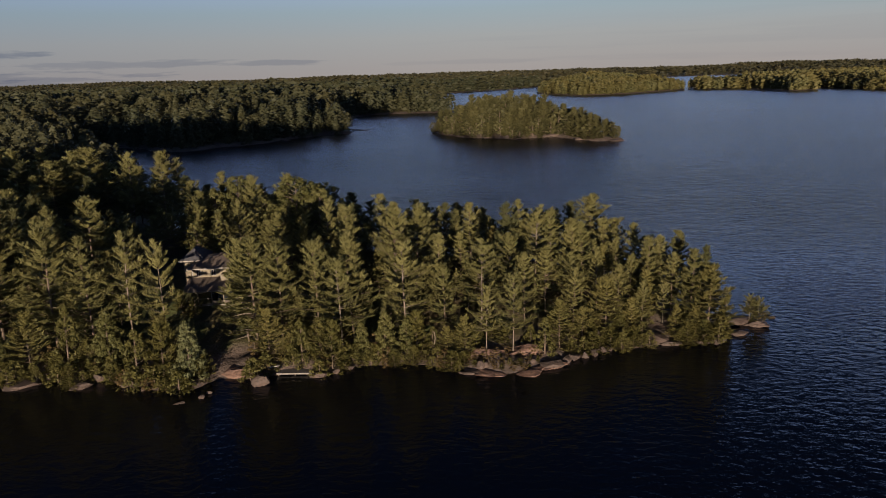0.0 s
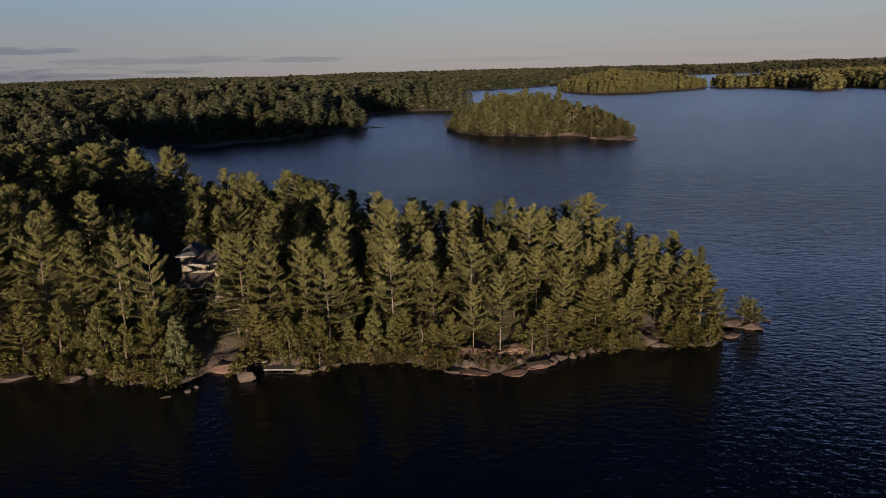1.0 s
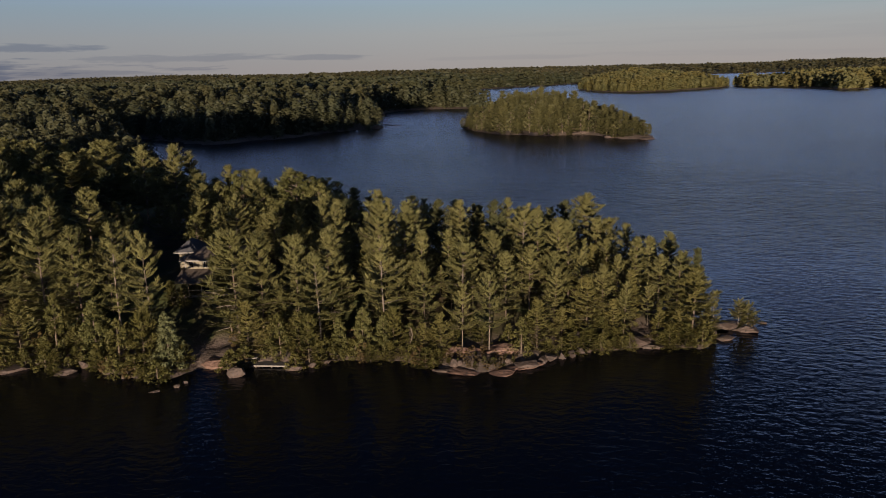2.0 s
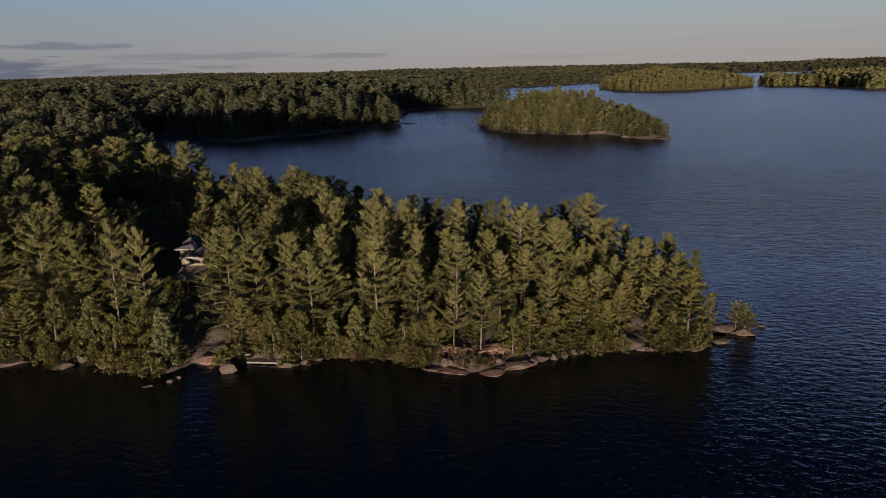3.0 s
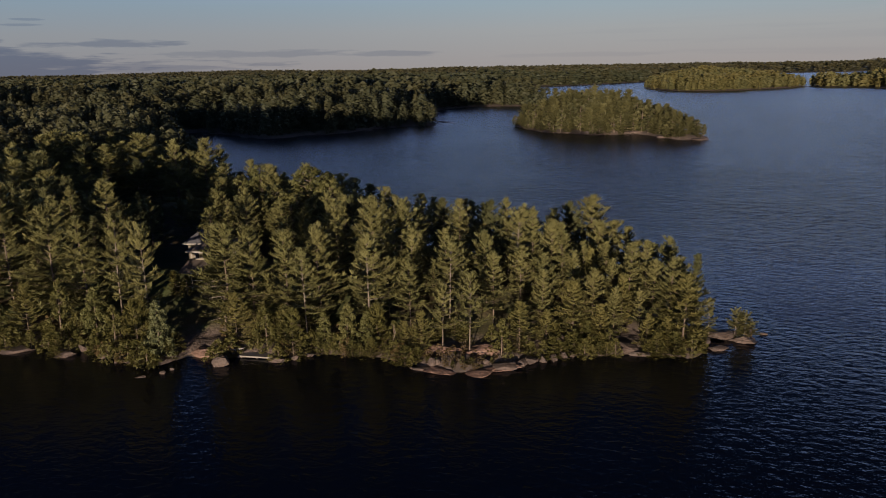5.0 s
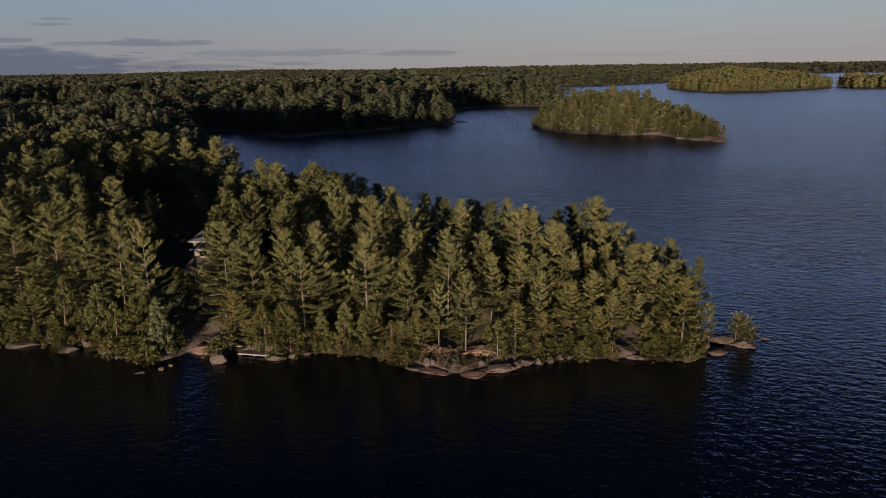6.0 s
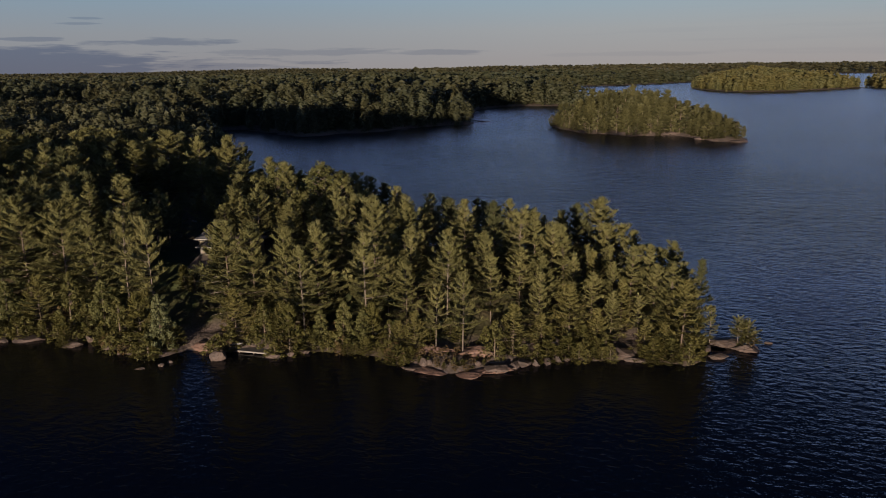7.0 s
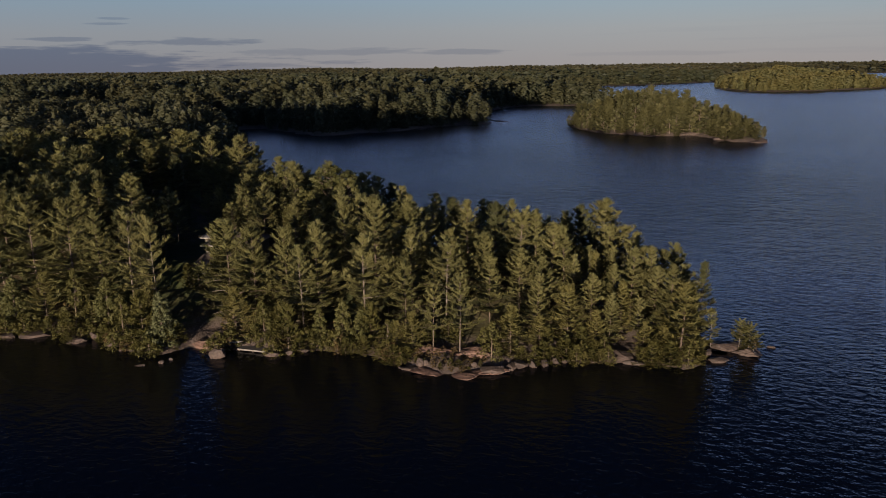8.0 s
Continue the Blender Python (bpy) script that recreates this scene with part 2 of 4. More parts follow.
def lake_material():
    m, n, l, b = material("lake_water", 0.06, 0.185)
    b.inputs["Base Color"].default_value = (0.003, 0.004, 0.008, 1)
    b.inputs["IOR"].default_value = 1.333
    w1 = grain(n, l, 0.72, 3.0, "Object", (0.8, 1.25, 1), 0.5, 20)
    w2 = grain(n, l, 1.9, 2.0, "Object", (0.75, 1.2, 1), 0.5, -22)
    w3 = grain(n, l, 0.012, 2.0, "Object", (1, 1.6, 1), 0.5)
    both = n.new("ShaderNodeMath")
    both.operation = "MULTIPLY_ADD"
    both.inputs[1].default_value = 0.30
    l.new(w2, both.inputs[0])
    l.new(w1, both.inputs[2])
    # long low waves out on the open lake
    w4 = grain(n, l, 0.26, 3.0, "Object", (0.85, 1.2, 1), 0.55, 24)
    swell, rolling = n.new("ShaderNodeMath"), n.new("ShaderNodeMath")
    swell.operation, rolling.operation = "MULTIPLY", "MULTIPLY_ADD"
    l.new(w4, swell.inputs[0])
    rolling.inputs[1].default_value = 3.0
    l.new(swell.outputs["Value"], rolling.inputs[0])
    l.new(both.outputs["Value"], rolling.inputs[2])
    gust = n.new("ShaderNodeMath")
    gust.operation = "MULTIPLY"
    l.new(rolling.outputs["Value"], gust.inputs[0])
    r = n.new("ShaderNodeMapRange")
    for key, value in (("From Min", 0.35), ("From Max", 0.65), ("To Min", 0.8), ("To Max", 1.15)):
        r.inputs[key].default_value = value
    l.new(w3, r.inputs["Value"])
    # calm in the lee of the headland, livelier on the open lake
    place, axes = n.new("ShaderNodeTexCoord"), n.new("ShaderNodeSeparateXYZ")
    l.new(place.outputs["Object"], axes.inputs["Vector"])
    open_east, open_north, wind, both_ways = spread(n, l, axes.outputs["X"], 15, 75), spread(n, l, axes.outputs["Y"], 130, 200), n.new("ShaderNodeMath"), n.new("ShaderNodeMath")
    wind.operation, both_ways.operation = "MAXIMUM", "MULTIPLY_ADD"
    eased = n.new("ShaderNodeMath")
    eased.operation = "MULTIPLY"
    eased.inputs[1].default_value = 0.37
    l.new(open_east, eased.inputs[0])
    l.new(eased.outputs["Value"], wind.inputs[0])
    l.new(open_north, wind.inputs[1])
    l.new(wind.outputs["Value"], both_ways.inputs[0])
    both_ways.inputs[1].default_value, both_ways.inputs[2].default_value = 1.5, 0.62
    windy = n.new("ShaderNodeMath")
    windy.operation = "MULTIPLY"
    l.new(r.outputs["Result"], windy.inputs[0])
    l.new(both_ways.outputs["Value"], windy.inputs[1])
    l.new(windy.outputs["Value"], gust.inputs[1])
    bump(n, l, b, gust.outputs["Value"], 1.0, 0.185)
    # the open lake is ruffled by finer ripples as well
    ruffled, fine = spread(n, l, axes.outputs["Y"], 125, 250), n.new("ShaderNodeMapRange")
    l.new(ruffled, fine.inputs["Value"])
    l.new(ruffled, swell.inputs[1])
    fine.inputs["To Min"].default_value, fine.inputs["To Max"].default_value = 0.12, 0.20
    l.new(fine.outputs["Result"], b.inputs["Roughness"])
    return m


LAKE = lake_material()

# ---------------------------------------------------------------- the lie of the land
HEADLAND = [(-700, 70), (-140, 95), (-64, 99.8), (-60, 102), (-56, 103.2), (-51.5, 99.8), (-48.6, 103.4), (-45.7, 100.6),
            (-40.8, 98.8), (-34.2, 98.4), (-32.6, 101.4), (-28, 101.3), (-22, 102.6), (-18.8, 101.2), (-13.7, 104.2),
            (-6.5, 104.6), (-1.6, 103.2), (4.4, 99.6), (9.9, 100.2), (15.8, 103.4), (21.4, 107.0), (31.8, 108.8),
            (40, 107.8), (42.2, 111.0), (42.6, 117), (41, 128), (36, 142), (22, 158), (0, 168), (-22, 176), (-44, 184), (-60, 193),
            (-75, 209), (-88, 232), (-110, 270), (-148, 335), (-230, 400), (-700, 420)]
MAINLAND = [(-5000, 380), (-700, 400), (-240, 400), (-262, 470), (-225, 500), (-204, 480), (-157, 440), (-139, 464), (-118, 479),
            (-107, 510), (-87, 531), (-72, 541), (-63, 552), (-78, 600), (-82, 656), (-96, 720), (-76, 797), (-46, 814),
            (-12, 803), (12, 808), (20, 850), (-20, 960), (-80, 1200), (-90, 1500), (-20, 1720), (45, 1690), (150, 1830),
            (270, 2010), (520, 2350), (640, 3400), (1500, 3500), (5000, 3300), (5000, 5000), (-5000, 5000)]
ISLAND = [(-5, 533), (6, 500), (18, 477), (48, 457), (74, 461), (82, 443), (91, 424), (104, 425), (111, 442), (106, 472), (78, 515), (28, 548)]
FAR_ISLE = [(200, 1447), (212, 1300), (232, 1215), (306, 1212), (392, 1290), (468, 1370), (462, 1440), (440, 1600), (340, 1760), (230, 1650)]
FAR_RIGHT = [(480, 1400), (481, 1330), (508, 1305), (536, 1285), (546, 1180), (532, 1100), (575, 1105), (600, 1190), (630, 1204), (632, 1060), (900, 1000), (1600, 900),
             (5000, 800), (5000, 2600), (2200, 2600), (1500, 2300), (1000, 1900), (760, 1600), (640, 1520), (560, 1490), (500, 1470)]
RING = [(-5000, -5000), (5000, -5000), (5000, -3200), (2500, -3600), (-1500, -3500), (-5000, -3000)]


WAVES = {}


def sines(x, y, scale, seed, terms=7):
    """A smooth random field of about -1 to 1."""
    if (scale, seed) not in WAVES:
        r = np.random.RandomState(seed)
        WAVES[scale, seed] = [(r.uniform(0, 2 * np.pi), r.uniform(0.5, 1.8) / scale, r.uniform(0, 6.3)) for _ in range(terms)]
    out = np.zeros_like(x)
    for a, f, p in WAVES[scale, seed]:
        out += np.sin((x * np.cos(a) + y * np.sin(a)) * 2 * np.pi * f + p)
    return out / math.sqrt(terms) / 1.2


def inside(poly, x, y):
    """Distance in from the edge of a plan shape (outside: minus)."""
    p = np.array(poly, float)
    q = np.roll(p, -1, 0)
    best = np.full(x.shape, 1e18)
    odd = np.zeros(x.shape, bool)
    for (ax, ay), (bx, by) in zip(p, q):
        dx, dy = bx - ax, by - ay
        t = np.clip(((x - ax) * dx + (y - ay) * dy) / (dx * dx + dy * dy), 0, 1)
        best = np.minimum(best, (x - ax - t * dx) ** 2 + (y - ay - t * dy) ** 2)
        if ay != by:
            odd ^= ((ay > y) != (by > y)) & (x < (y - ay) / (by - ay) * dx + ax)
    d = np.sqrt(best)
    return np.where(odd, d, -d)


# plan shape, roughness of its shore, shore rise, rise inland, width of the slope
LANDS = [(HEADLAND, 0.5, 0.7, 5.0, 28), (MAINLAND, 4, 1.2, 7, 120), (ISLAND, 2, 1.2, 10, 40), (FAR_ISLE, 5, 2, 14, 120), (FAR_RIGHT, 3, 1.5, 3, 150), (RING, 10, 2, 60, 900)]


def ease(t):
    t = np.clip(t, 0, 1)
    return t * t * (3 - 2 * t)


def land(x, y):
    """Height of the ground and distance in from the shore, at places in plan."""
    x, y = np.asarray(x, float), np.asarray(y, float)
    z, shore = np.full(x.shape, -6.0), np.full(x.shape, -1e9)
    for i, (poly, wild, lip, rise, width) in enumerate(LANDS):
        d = inside(poly, x, y) + wild * (0.6 * sines(x, y, 9 * wild + 2, 11 + i) + 0.4 * sines(x, y, 2.5 * wild + 1, 31 + i))
        up = np.where(d < 0, d * 0.45, lip * ease(d / (2.2 + wild * 0.4)) + rise * ease(d / width))
        z, shore = np.maximum(z, np.maximum(up, -6)), np.maximum(shore, d)
    dry = ease(shore / 6)
    z = z + dry * (0.30 * sines(x, y, 7, 5) + 0.16 * sines(x, y, 2.6, 6))
    z = z + ease(shore / 150) * 4 * sines(x, y, 260, 8)
    z = z + ease((y - 2300) / 2200) * ease(shore / 200) * (27 - 7 * ease((x + 500) / 2500) + 8 * sines(x, y, 1500, 9))
    return z, shore


def bare(name, verts, faces, mat, smooth=False):
    me = bpy.data.meshes.new(name)
    me.from_pydata(verts, [], faces)
    me.materials.append(mat)
    if smooth:
        me.polygons.foreach_set("use_smooth", [True] * len(me.polygons))
    me.update()
    return new(name, me)


def growing(a, b, first, count):
    """Steps from a to b that grow from about the first width."""
    lo, hi = 1.0, 1.5
    for _ in range(60):
        r = (lo + hi) / 2
        lo, hi = (r, hi) if first * (r ** count - 1) / (r - 1) < abs(b - a) else (lo, r)
    return a + math.copysign(1, b - a) * first * (r ** np.arange(1, count + 1) - 1) / (r - 1)


GX = np.concatenate([growing(-110, -5000, 1.4, 74)[::-1], np.linspace(-110, 60, 130), growing(60, 5000, 1.4, 78)])
GY = np.concatenate([growing(92, -5000, 1.2, 26)[::-1], np.linspace(92, 180, 86), growing(180, 5000, 1.3, 125)])
gx, gy = np.meshgrid(GX, GY)
gz, _ = land(gx, gy)
nx, ny = len(GX), len(GY)
idx = np.arange(nx * ny).reshape(ny, nx)
quads = np.stack([idx[:-1, :-1], idx[:-1, 1:], idx[1:, 1:], idx[1:, :-1]], -1).reshape(-1, 4)
ground = bare("ground", np.stack([gx, gy, gz], -1).reshape(-1, 3).tolist(), quads.tolist(), GROUND, True)
tagged(ground, "granite shore and needle-covered forest floor around the lake", "ground", kind="structure")

lake = bare("water", [(-5000, -5000, 0), (5000, -5000, 0), (5000, 5000, 0), (-5000, 5000, 0)], [(0, 1, 2, 3)], LAKE)
tagged(lake, "dark blue rippled lake water in evening light", "lake", kind="structure")


def height_at(x, y):
    return float(land(np.array([x]), np.array([y]))[0][0])


# ---------------------------------------------------------------- trees
class Soup:
    """Gathers loose faces for one mesh."""

    def __init__(self):
        self.v, self.f = [], []

    def add(self, verts, faces):
        n = len(self.v)
        self.v += [tuple(p) for p in verts]
        self.f += [tuple(n + i for i in f) for f in faces]

    def mesh(self, name, mat, smooth=False):
        me = bpy.data.meshes.new(name)
        me.from_pydata(self.v, [], self.f)
        me.materials.append(mat)
        if smooth:
            me.polygons.foreach_set("use_smooth", [True] * len(me.polygons))
        me.update()
        return me


def limb(soup, points, radii, sides):
    """A tapered, bent round bar through the points."""
    rings = []
    for i, p in enumerate(points):
        a, b = points[max(i - 1, 0)], points[min(i + 1, len(points) - 1)]
        d = (b - a).normalized()
        u = d.orthogonal().normalized()
        w = d.cross(u)
        rings += [p + (u * math.cos(2 * math.pi * k / sides) + w * math.sin(2 * math.pi * k / sides)) * radii[i] for k in range(sides)]
    faces = [(i * sides + k, i * sides + (k + 1) % sides, (i + 1) * sides + (k + 1) % sides, (i + 1) * sides + k)
             for i in range(len(points) - 1) for k in range(sides)]
    soup.add(rings, faces + [tuple(range((len(points) - 1) * sides, len(points) * sides))])


def tuft(soup, p, d, size, r, blades=5):
    """A brush of needle bundles at p, pointing along d and curling up."""
    side = d.cross(Vector((0, 0, 1)))
    if side.length < 0.05:
        side = Vector((1, 0, 0))
    side.normalize()
    up = side.cross(d).normalized()
    verts, faces = [], []
    for k in range(blades):
        a = (k / max(blades - 1, 1) - 0.5) * 1.7 + r.uniform(-0.2, 0.2)
        out = (d * math.cos(a) + side * math.sin(a) + up * r.uniform(0.0, 0.75)).normalized()
        wide = (out.cross(up).normalized() + up * r.uniform(-0.9, 0.9)).normalized() * size * r.uniform(0.13, 0.22)
        n = len(verts)
        verts += [p - out * size * 0.1 - wide, p - out * size * 0.1 + wide, p + out * size * r.uniform(0.8, 1.4)]
        faces += [(n, n + 1, n + 2)]
    soup.add(verts, faces)


def pine_parts(seed, h, low, reach, pitch, full=1.0, droop=0.0, spray=1.0, old=0.0, tier=0.066, wild=1.0):
    """Trunk and crown of a pine: open tiers of limbs of uneven length, each a flat plume with upturned tips. pitch: metres between twigs."""
    r = random.Random(seed)
    wood, green = Soup(), Soup()
    bend = [Vector((r.uniform(-1, 1), r.uniform(-1, 1), 0)) * 0.02 * h for _ in range(3)]

    def stem(u):
        return Vector((0, 0, h * u)) + bend[0] * math.sin(u * 2.4) + bend[1] * math.sin(u * 5.1) * 0.4 * u

    spine = [stem(i / 9) for i in range(10)]
    spine[0].z -= 0.5
    limb(wood, spine, [0.0095 * h * (1 - 0.92 * i / 9) + 0.012 for i in range(10)], 6)
    u = low
    lop = [r.uniform(0.62, 1.28) for _ in range(8)]
    while u < 0.972:
        s = (u - low) / (1 - low)
        length = reach * h * (1 - s) ** (0.88 - 0.38 * old) * (0.55 + 0.45 * min(1, (s + 0.10) / 0.30)) + 0.25
        turn = r.uniform(0, 6.28)
        count = 4 if s > 0.8 else r.choice((4, 5, 5, 6))
        for k in range(count):
            if r.random() > full:
                continue
            az = turn + k * 2 * math.pi / count + r.uniform(-0.35, 0.35)
            ln = length * r.choice((0.6, 0.8, 0.95, 1.0, 1.15, 1.35)) * lop[int(az / 0.7854) % 8]
            rise = -0.08 - droop * (1 - s) + 0.95 * s ** 1.5 + wild * r.uniform(-0.12, 0.12)
            out = Vector((math.cos(az), math.sin(az), rise)).normalized()
            start = stem(min(1, u + wild * r.uniform(-0.015, 0.015)))
            curl = Vector((0, 0, (0.22 - 0.30 * droop) * ln))
            if ln > 0.7:
                limb(wood, [start, start + out * ln * 0.95 + curl * 0.85], [0.0035 * h * (1 - 0.6 * s) + 0.008, 0.008], 3)
            flank = Vector((-out.y, out.x, 0)).normalized()
            n = max(2, int(0.75 * ln / pitch))
            for i in range(n + 1):
                q = 0.22 + 0.78 * (i + r.uniform(-0.3, 0.3)) / n
                at = start + out * ln * q + curl * q * q
                for flip in (-1, 1):
                    reach_out = (0.34 * ln * (1.10 - q) + 0.14) * r.uniform(0.6, 1.2)
                    way = (out * 0.9 + flank * flip * 0.75 + Vector((0, 0, 0.12 + r.uniform(-0.05, 0.15)))).normalized()
                    m = max(1, int(reach_out / pitch + 0.5))
                    for j in range(m):
                        tuft(green, at + way * reach_out * (j + 0.5) / m, (way + out * 0.4).normalized(), r.uniform(0.40, 0.60) * spray, r)
            for _ in range(2 if ln > 1 else 1):
                stray = Vector((r.uniform(-1, 1), r.uniform(-1, 1), r.uniform(-0.2, 0.6))) * 0.12 * ln
                tuft(green, start + out * ln * r.uniform(0.85, 1) + curl + stray, (out + Vector((r.uniform(-.4, .4), r.uniform(-.4, .4), 0.5))).normalized(), 0.58 * spray, r)
        u += (tier - 0.026 * s) * r.uniform(0.8, 1.3) * (1 + 0.25 * old)
    for _ in range(4):
        tuft(green, stem(r.uniform(0.94, 1.0)), Vector((r.uniform(-.3, .3), r.uniform(-.3, .3), 1)).normalized(), 0.5 * spray, r)
    return wood, green


def leaf_ball(green, centre, size, count, leaf, r, squash=0.8):
    for _ in range(count):
        d = Vector((r.gauss(0, 1), r.gauss(0, 1), r.gauss(0, 1))).normalized()
        p = centre + Vector((d.x * size, d.y * size, d.z * size * squash)) * r.uniform(0.35, 1.15)
        n = (d + Vector((r.uniform(-.7, .7), r.uniform(-.7, .7), r.uniform(-.3, .9)))).normalized()
        a = n.orthogonal().normalized()
        b = n.cross(a)
        t = r.uniform(0, 6.28)
        a, b = a * math.cos(t) + b * math.sin(t), b * math.cos(t) - a * math.sin(t)
        s = leaf * r.uniform(0.6, 1.3)
        green.add([p - a * s - b * s * 0.5, p - a * s * 0.8 + b * s * 0.6, p + a * s], [(0, 1, 2)])


def broad_parts(seed, h, wide, lobes, leaves, leaf, cone=False, base=0.12):
    """Trunk and crown of a leafy tree or a cedar: limbs that end in uneven masses of leaves."""
    r = random.Random(seed)
    wood, green = Soup(), Soup()
    lean = Vector((r.uniform(-1, 1), r.uniform(-1, 1), 0)) * 0.04 * h
    spine = [Vector((0, 0, h * 0.92 * i / 6 - (0.4 if i == 0 else 0))) + lean * (i / 6) ** 2 for i in range(7)]
    limb(wood, spine, [0.02 * h * (1 - 0.9 * i / 6) + 0.012 for i in range(7)], 6)
    for k in range(lobes):
        s = (k + r.random()) / lobes
        z = h * (base + (0.97 - base) * s)
        ring = wide * ((1 - s ** 1.7) ** 0.8 * r.uniform(0.75, 1.05) + 0.04 if cone else math.sin(math.pi * min(0.98, 0.16 + 0.80 * s)) ** 0.7)
        az = k * 2.4 + r.uniform(-0.5, 0.5)
        c = Vector((math.cos(az), math.sin(az), 0)) * ring * r.uniform(0.45, 0.95) + Vector((0, 0, z)) + lean * s
        size = max(0.28, (0.26 if cone else 0.34) * wide * (1.05 - 0.55 * s) * r.uniform(0.8, 1.25))
        start = Vector((0, 0, max(0.1, z - ring * 0.5))) + lean * s
        if not cone or k % 4 == 0:
            limb(wood, [start, (start + c) / 2 + Vector((0, 0, -0.05 * ring)), c], [0.006 * h, 0.004 * h, 0.01], 3)
        leaf_ball(green, c, size, leaves, leaf, r, 0.75)
    return wood, green


def tree_kind(name, parts, needles, wood_mat, label, category, group):
    """The first of a kind of tree: an Empty at the foot, with a trunk and a crown."""
    wood, green = parts
    root = new(name)
    for part_name, soup, mat in (("trunk", wood, wood_mat), ("crown", green, needles)):
        o = new(part_name, soup.mesh(part_name, mat))
        o.parent = root
    tagged(root, label, category, group)
    return root


KINDS = {}


def kind(key, name, parts, h, needles, wood_mat, label, category, group):
    KINDS.setdefault(key, []).append((tree_kind(name, parts, needles, wood_mat, label, category, group), h))


PINE_LABEL = "tall olive-green white pine with layered upswept limbs"
for s in range(6):
    kind("pine", "pine_tree", pine_parts(100 + s, 15, (0.14, 0.20, 0.10, 0.24, 0.16, 0.12)[s], (0.25, 0.27, 0.24, 0.25, 0.27, 0.23)[s], 0.36, 0.97, 0, 1.12, (0, 0.15, 0, 0.35, 0.2, 0)[s]),
         15, PINE, BARK, PINE_LABEL, "pine tree", "pines on the headland")
for s in range(4):
    kind("inner", "pine_tree", pine_parts(120 + s, 15, 0.22, 0.23, 0.50, 0.95, 0, 1.3, 0.2 * s), 15, PINE, BARK, PINE_LABEL, "pine tree", "pines on the headland")
for s in range(4):
    kind("gaunt", "pine_tree", pine_parts(130 + s, 15, (0.34, 0.28, 0.38, 0.30)[s], 0.26, 0.36, 0.84, 0, 1.1, 0.8), 15, PINE, PALE_BARK,
         "open-crowned white pine with a bare pale lower trunk", "pine tree", "pines on the headland")
for s in range(2):
    kind("dark", "hemlock_tree", pine_parts(150 + s, 15, 0.10, 0.21, 0.80, 0.95, 0.25, 1.6, 0, 0.078), 15, DARK_PINE, BARK,
         "dark conifer with drooping lower limbs, hemlock and shaded pine alike", "conifer", "hemlocks on the headland")
for s in range(3):
    kind("spire", "spruce_tree", pine_parts(170 + s, 10, 0.03, 0.29, 0.45, 1.0, 0.1, 1.05, 0, 0.07, 0.3), 10, SPRUCE, BARK,
         "full conical young conifer clothed to the ground", "conifer", "young conifers on the shore")
for s in range(3):
    kind("cedar", "cedar_tree", pine_parts(190 + s, 5, 0.02, (0.30, 0.36, 0.33)[s], 0.38, 1.0, 0.12, 0.85, 0.25, 0.09), 5, CEDAR, BARK,
         "bushy yellow-green cedar leaning over the waterline", "cedar", "cedars on the shore")
for s in range(2):
    kind("cedar", "cedar_tree", broad_parts(196 + s, 5, 1.9, 40, 42, 0.135, True, 0.0), 5, CEDAR, BARK,
         "bushy yellow-green cedar leaning over the waterline", "cedar", "cedars on the shore")
for s in range(3):
    kind("broad", "broadleaf_tree", broad_parts(210 + s, 12, 3.5, 54, 70, 0.22), 12, BROADLEAF, BARK,
         "round-crowned leafy tree among the pines", "leafy tree", "leafy trees on the headland")
for s in range(2):
    kind("bush", "leafy_bush", broad_parts(220 + s, 9, 3.0, 80, 62, 0.20, True, 0.0), 9, BROADLEAF, BARK,
         "light green leafy tree clothed down to the water", "leafy tree", "leafy trees on the shore")
kind("ash", "ash_tree", broad_parts(262, 9, 2.8, 84, 60, 0.19, True, 0.0), 9, ASH, BARK, "silvery green leafy tree hanging over the water", "leafy tree", "leafy trees on the shore")
for s in range(2):
    kind("russet", "russet_shrub", broad_parts(230 + s, 4, 1.6, 14, 60, 0.18), 4, RUSSET, BARK,
         "reddish-brown leafy shrub on the rocky shore", "shrub", "shrubs on the shore")

for s in range(3):
    kind("scrub", "waterside_shrub", broad_parts(240 + s, 2, 1.25, 22, 26, 0.11, True, 0.0), 2, CEDAR, BARK,
         "low green shrub hanging over the lake's edge", "shrub", "shrubs on the shore")

FIRST = set()


def plant(key, x, y, h, r, sink=0.15, wide=1.0, variant=None, z=None):
    """One tree of a kind, h metres high, at a place in plan."""
    choices = KINDS[key]
    root, own = choices[(variant if variant is not None else r.randrange(len(choices))) % len(choices)]
    s = h / own
    m = pose(x, y, (height_at(x, y) if z is None else z) - sink, r.uniform(-2, 2), r.uniform(-2, 2), r.uniform(0, 360))
    if root.name not in FIRST:
        FIRST.add(root.name)
        t = root
        t.matrix_basis = m
    else:
        t = copy_thing(root, m)
    t.scale = (s * wide, s * wide, s)
    return t


# ---------------------------------------------------------------- the headland's trees
rng = random.Random(5)
taken = []


def row(trees):
    """Trees by kind, place in plan and height of the top above the lake."""
    z, _ = land(np.array([t[1] for t in trees]), np.array([t[2] for t in trees]))
    made = []
    for (key, x, y, top, wide), foot in zip(trees, z):
        foot = max(float(foot), 0.2)
        made.append(plant(key, x, y, top - foot, rng, wide=wide * (1.06 if key == "pine" and x < 8 else 0.98), z=foot))
        taken.append((x, y))
    return made


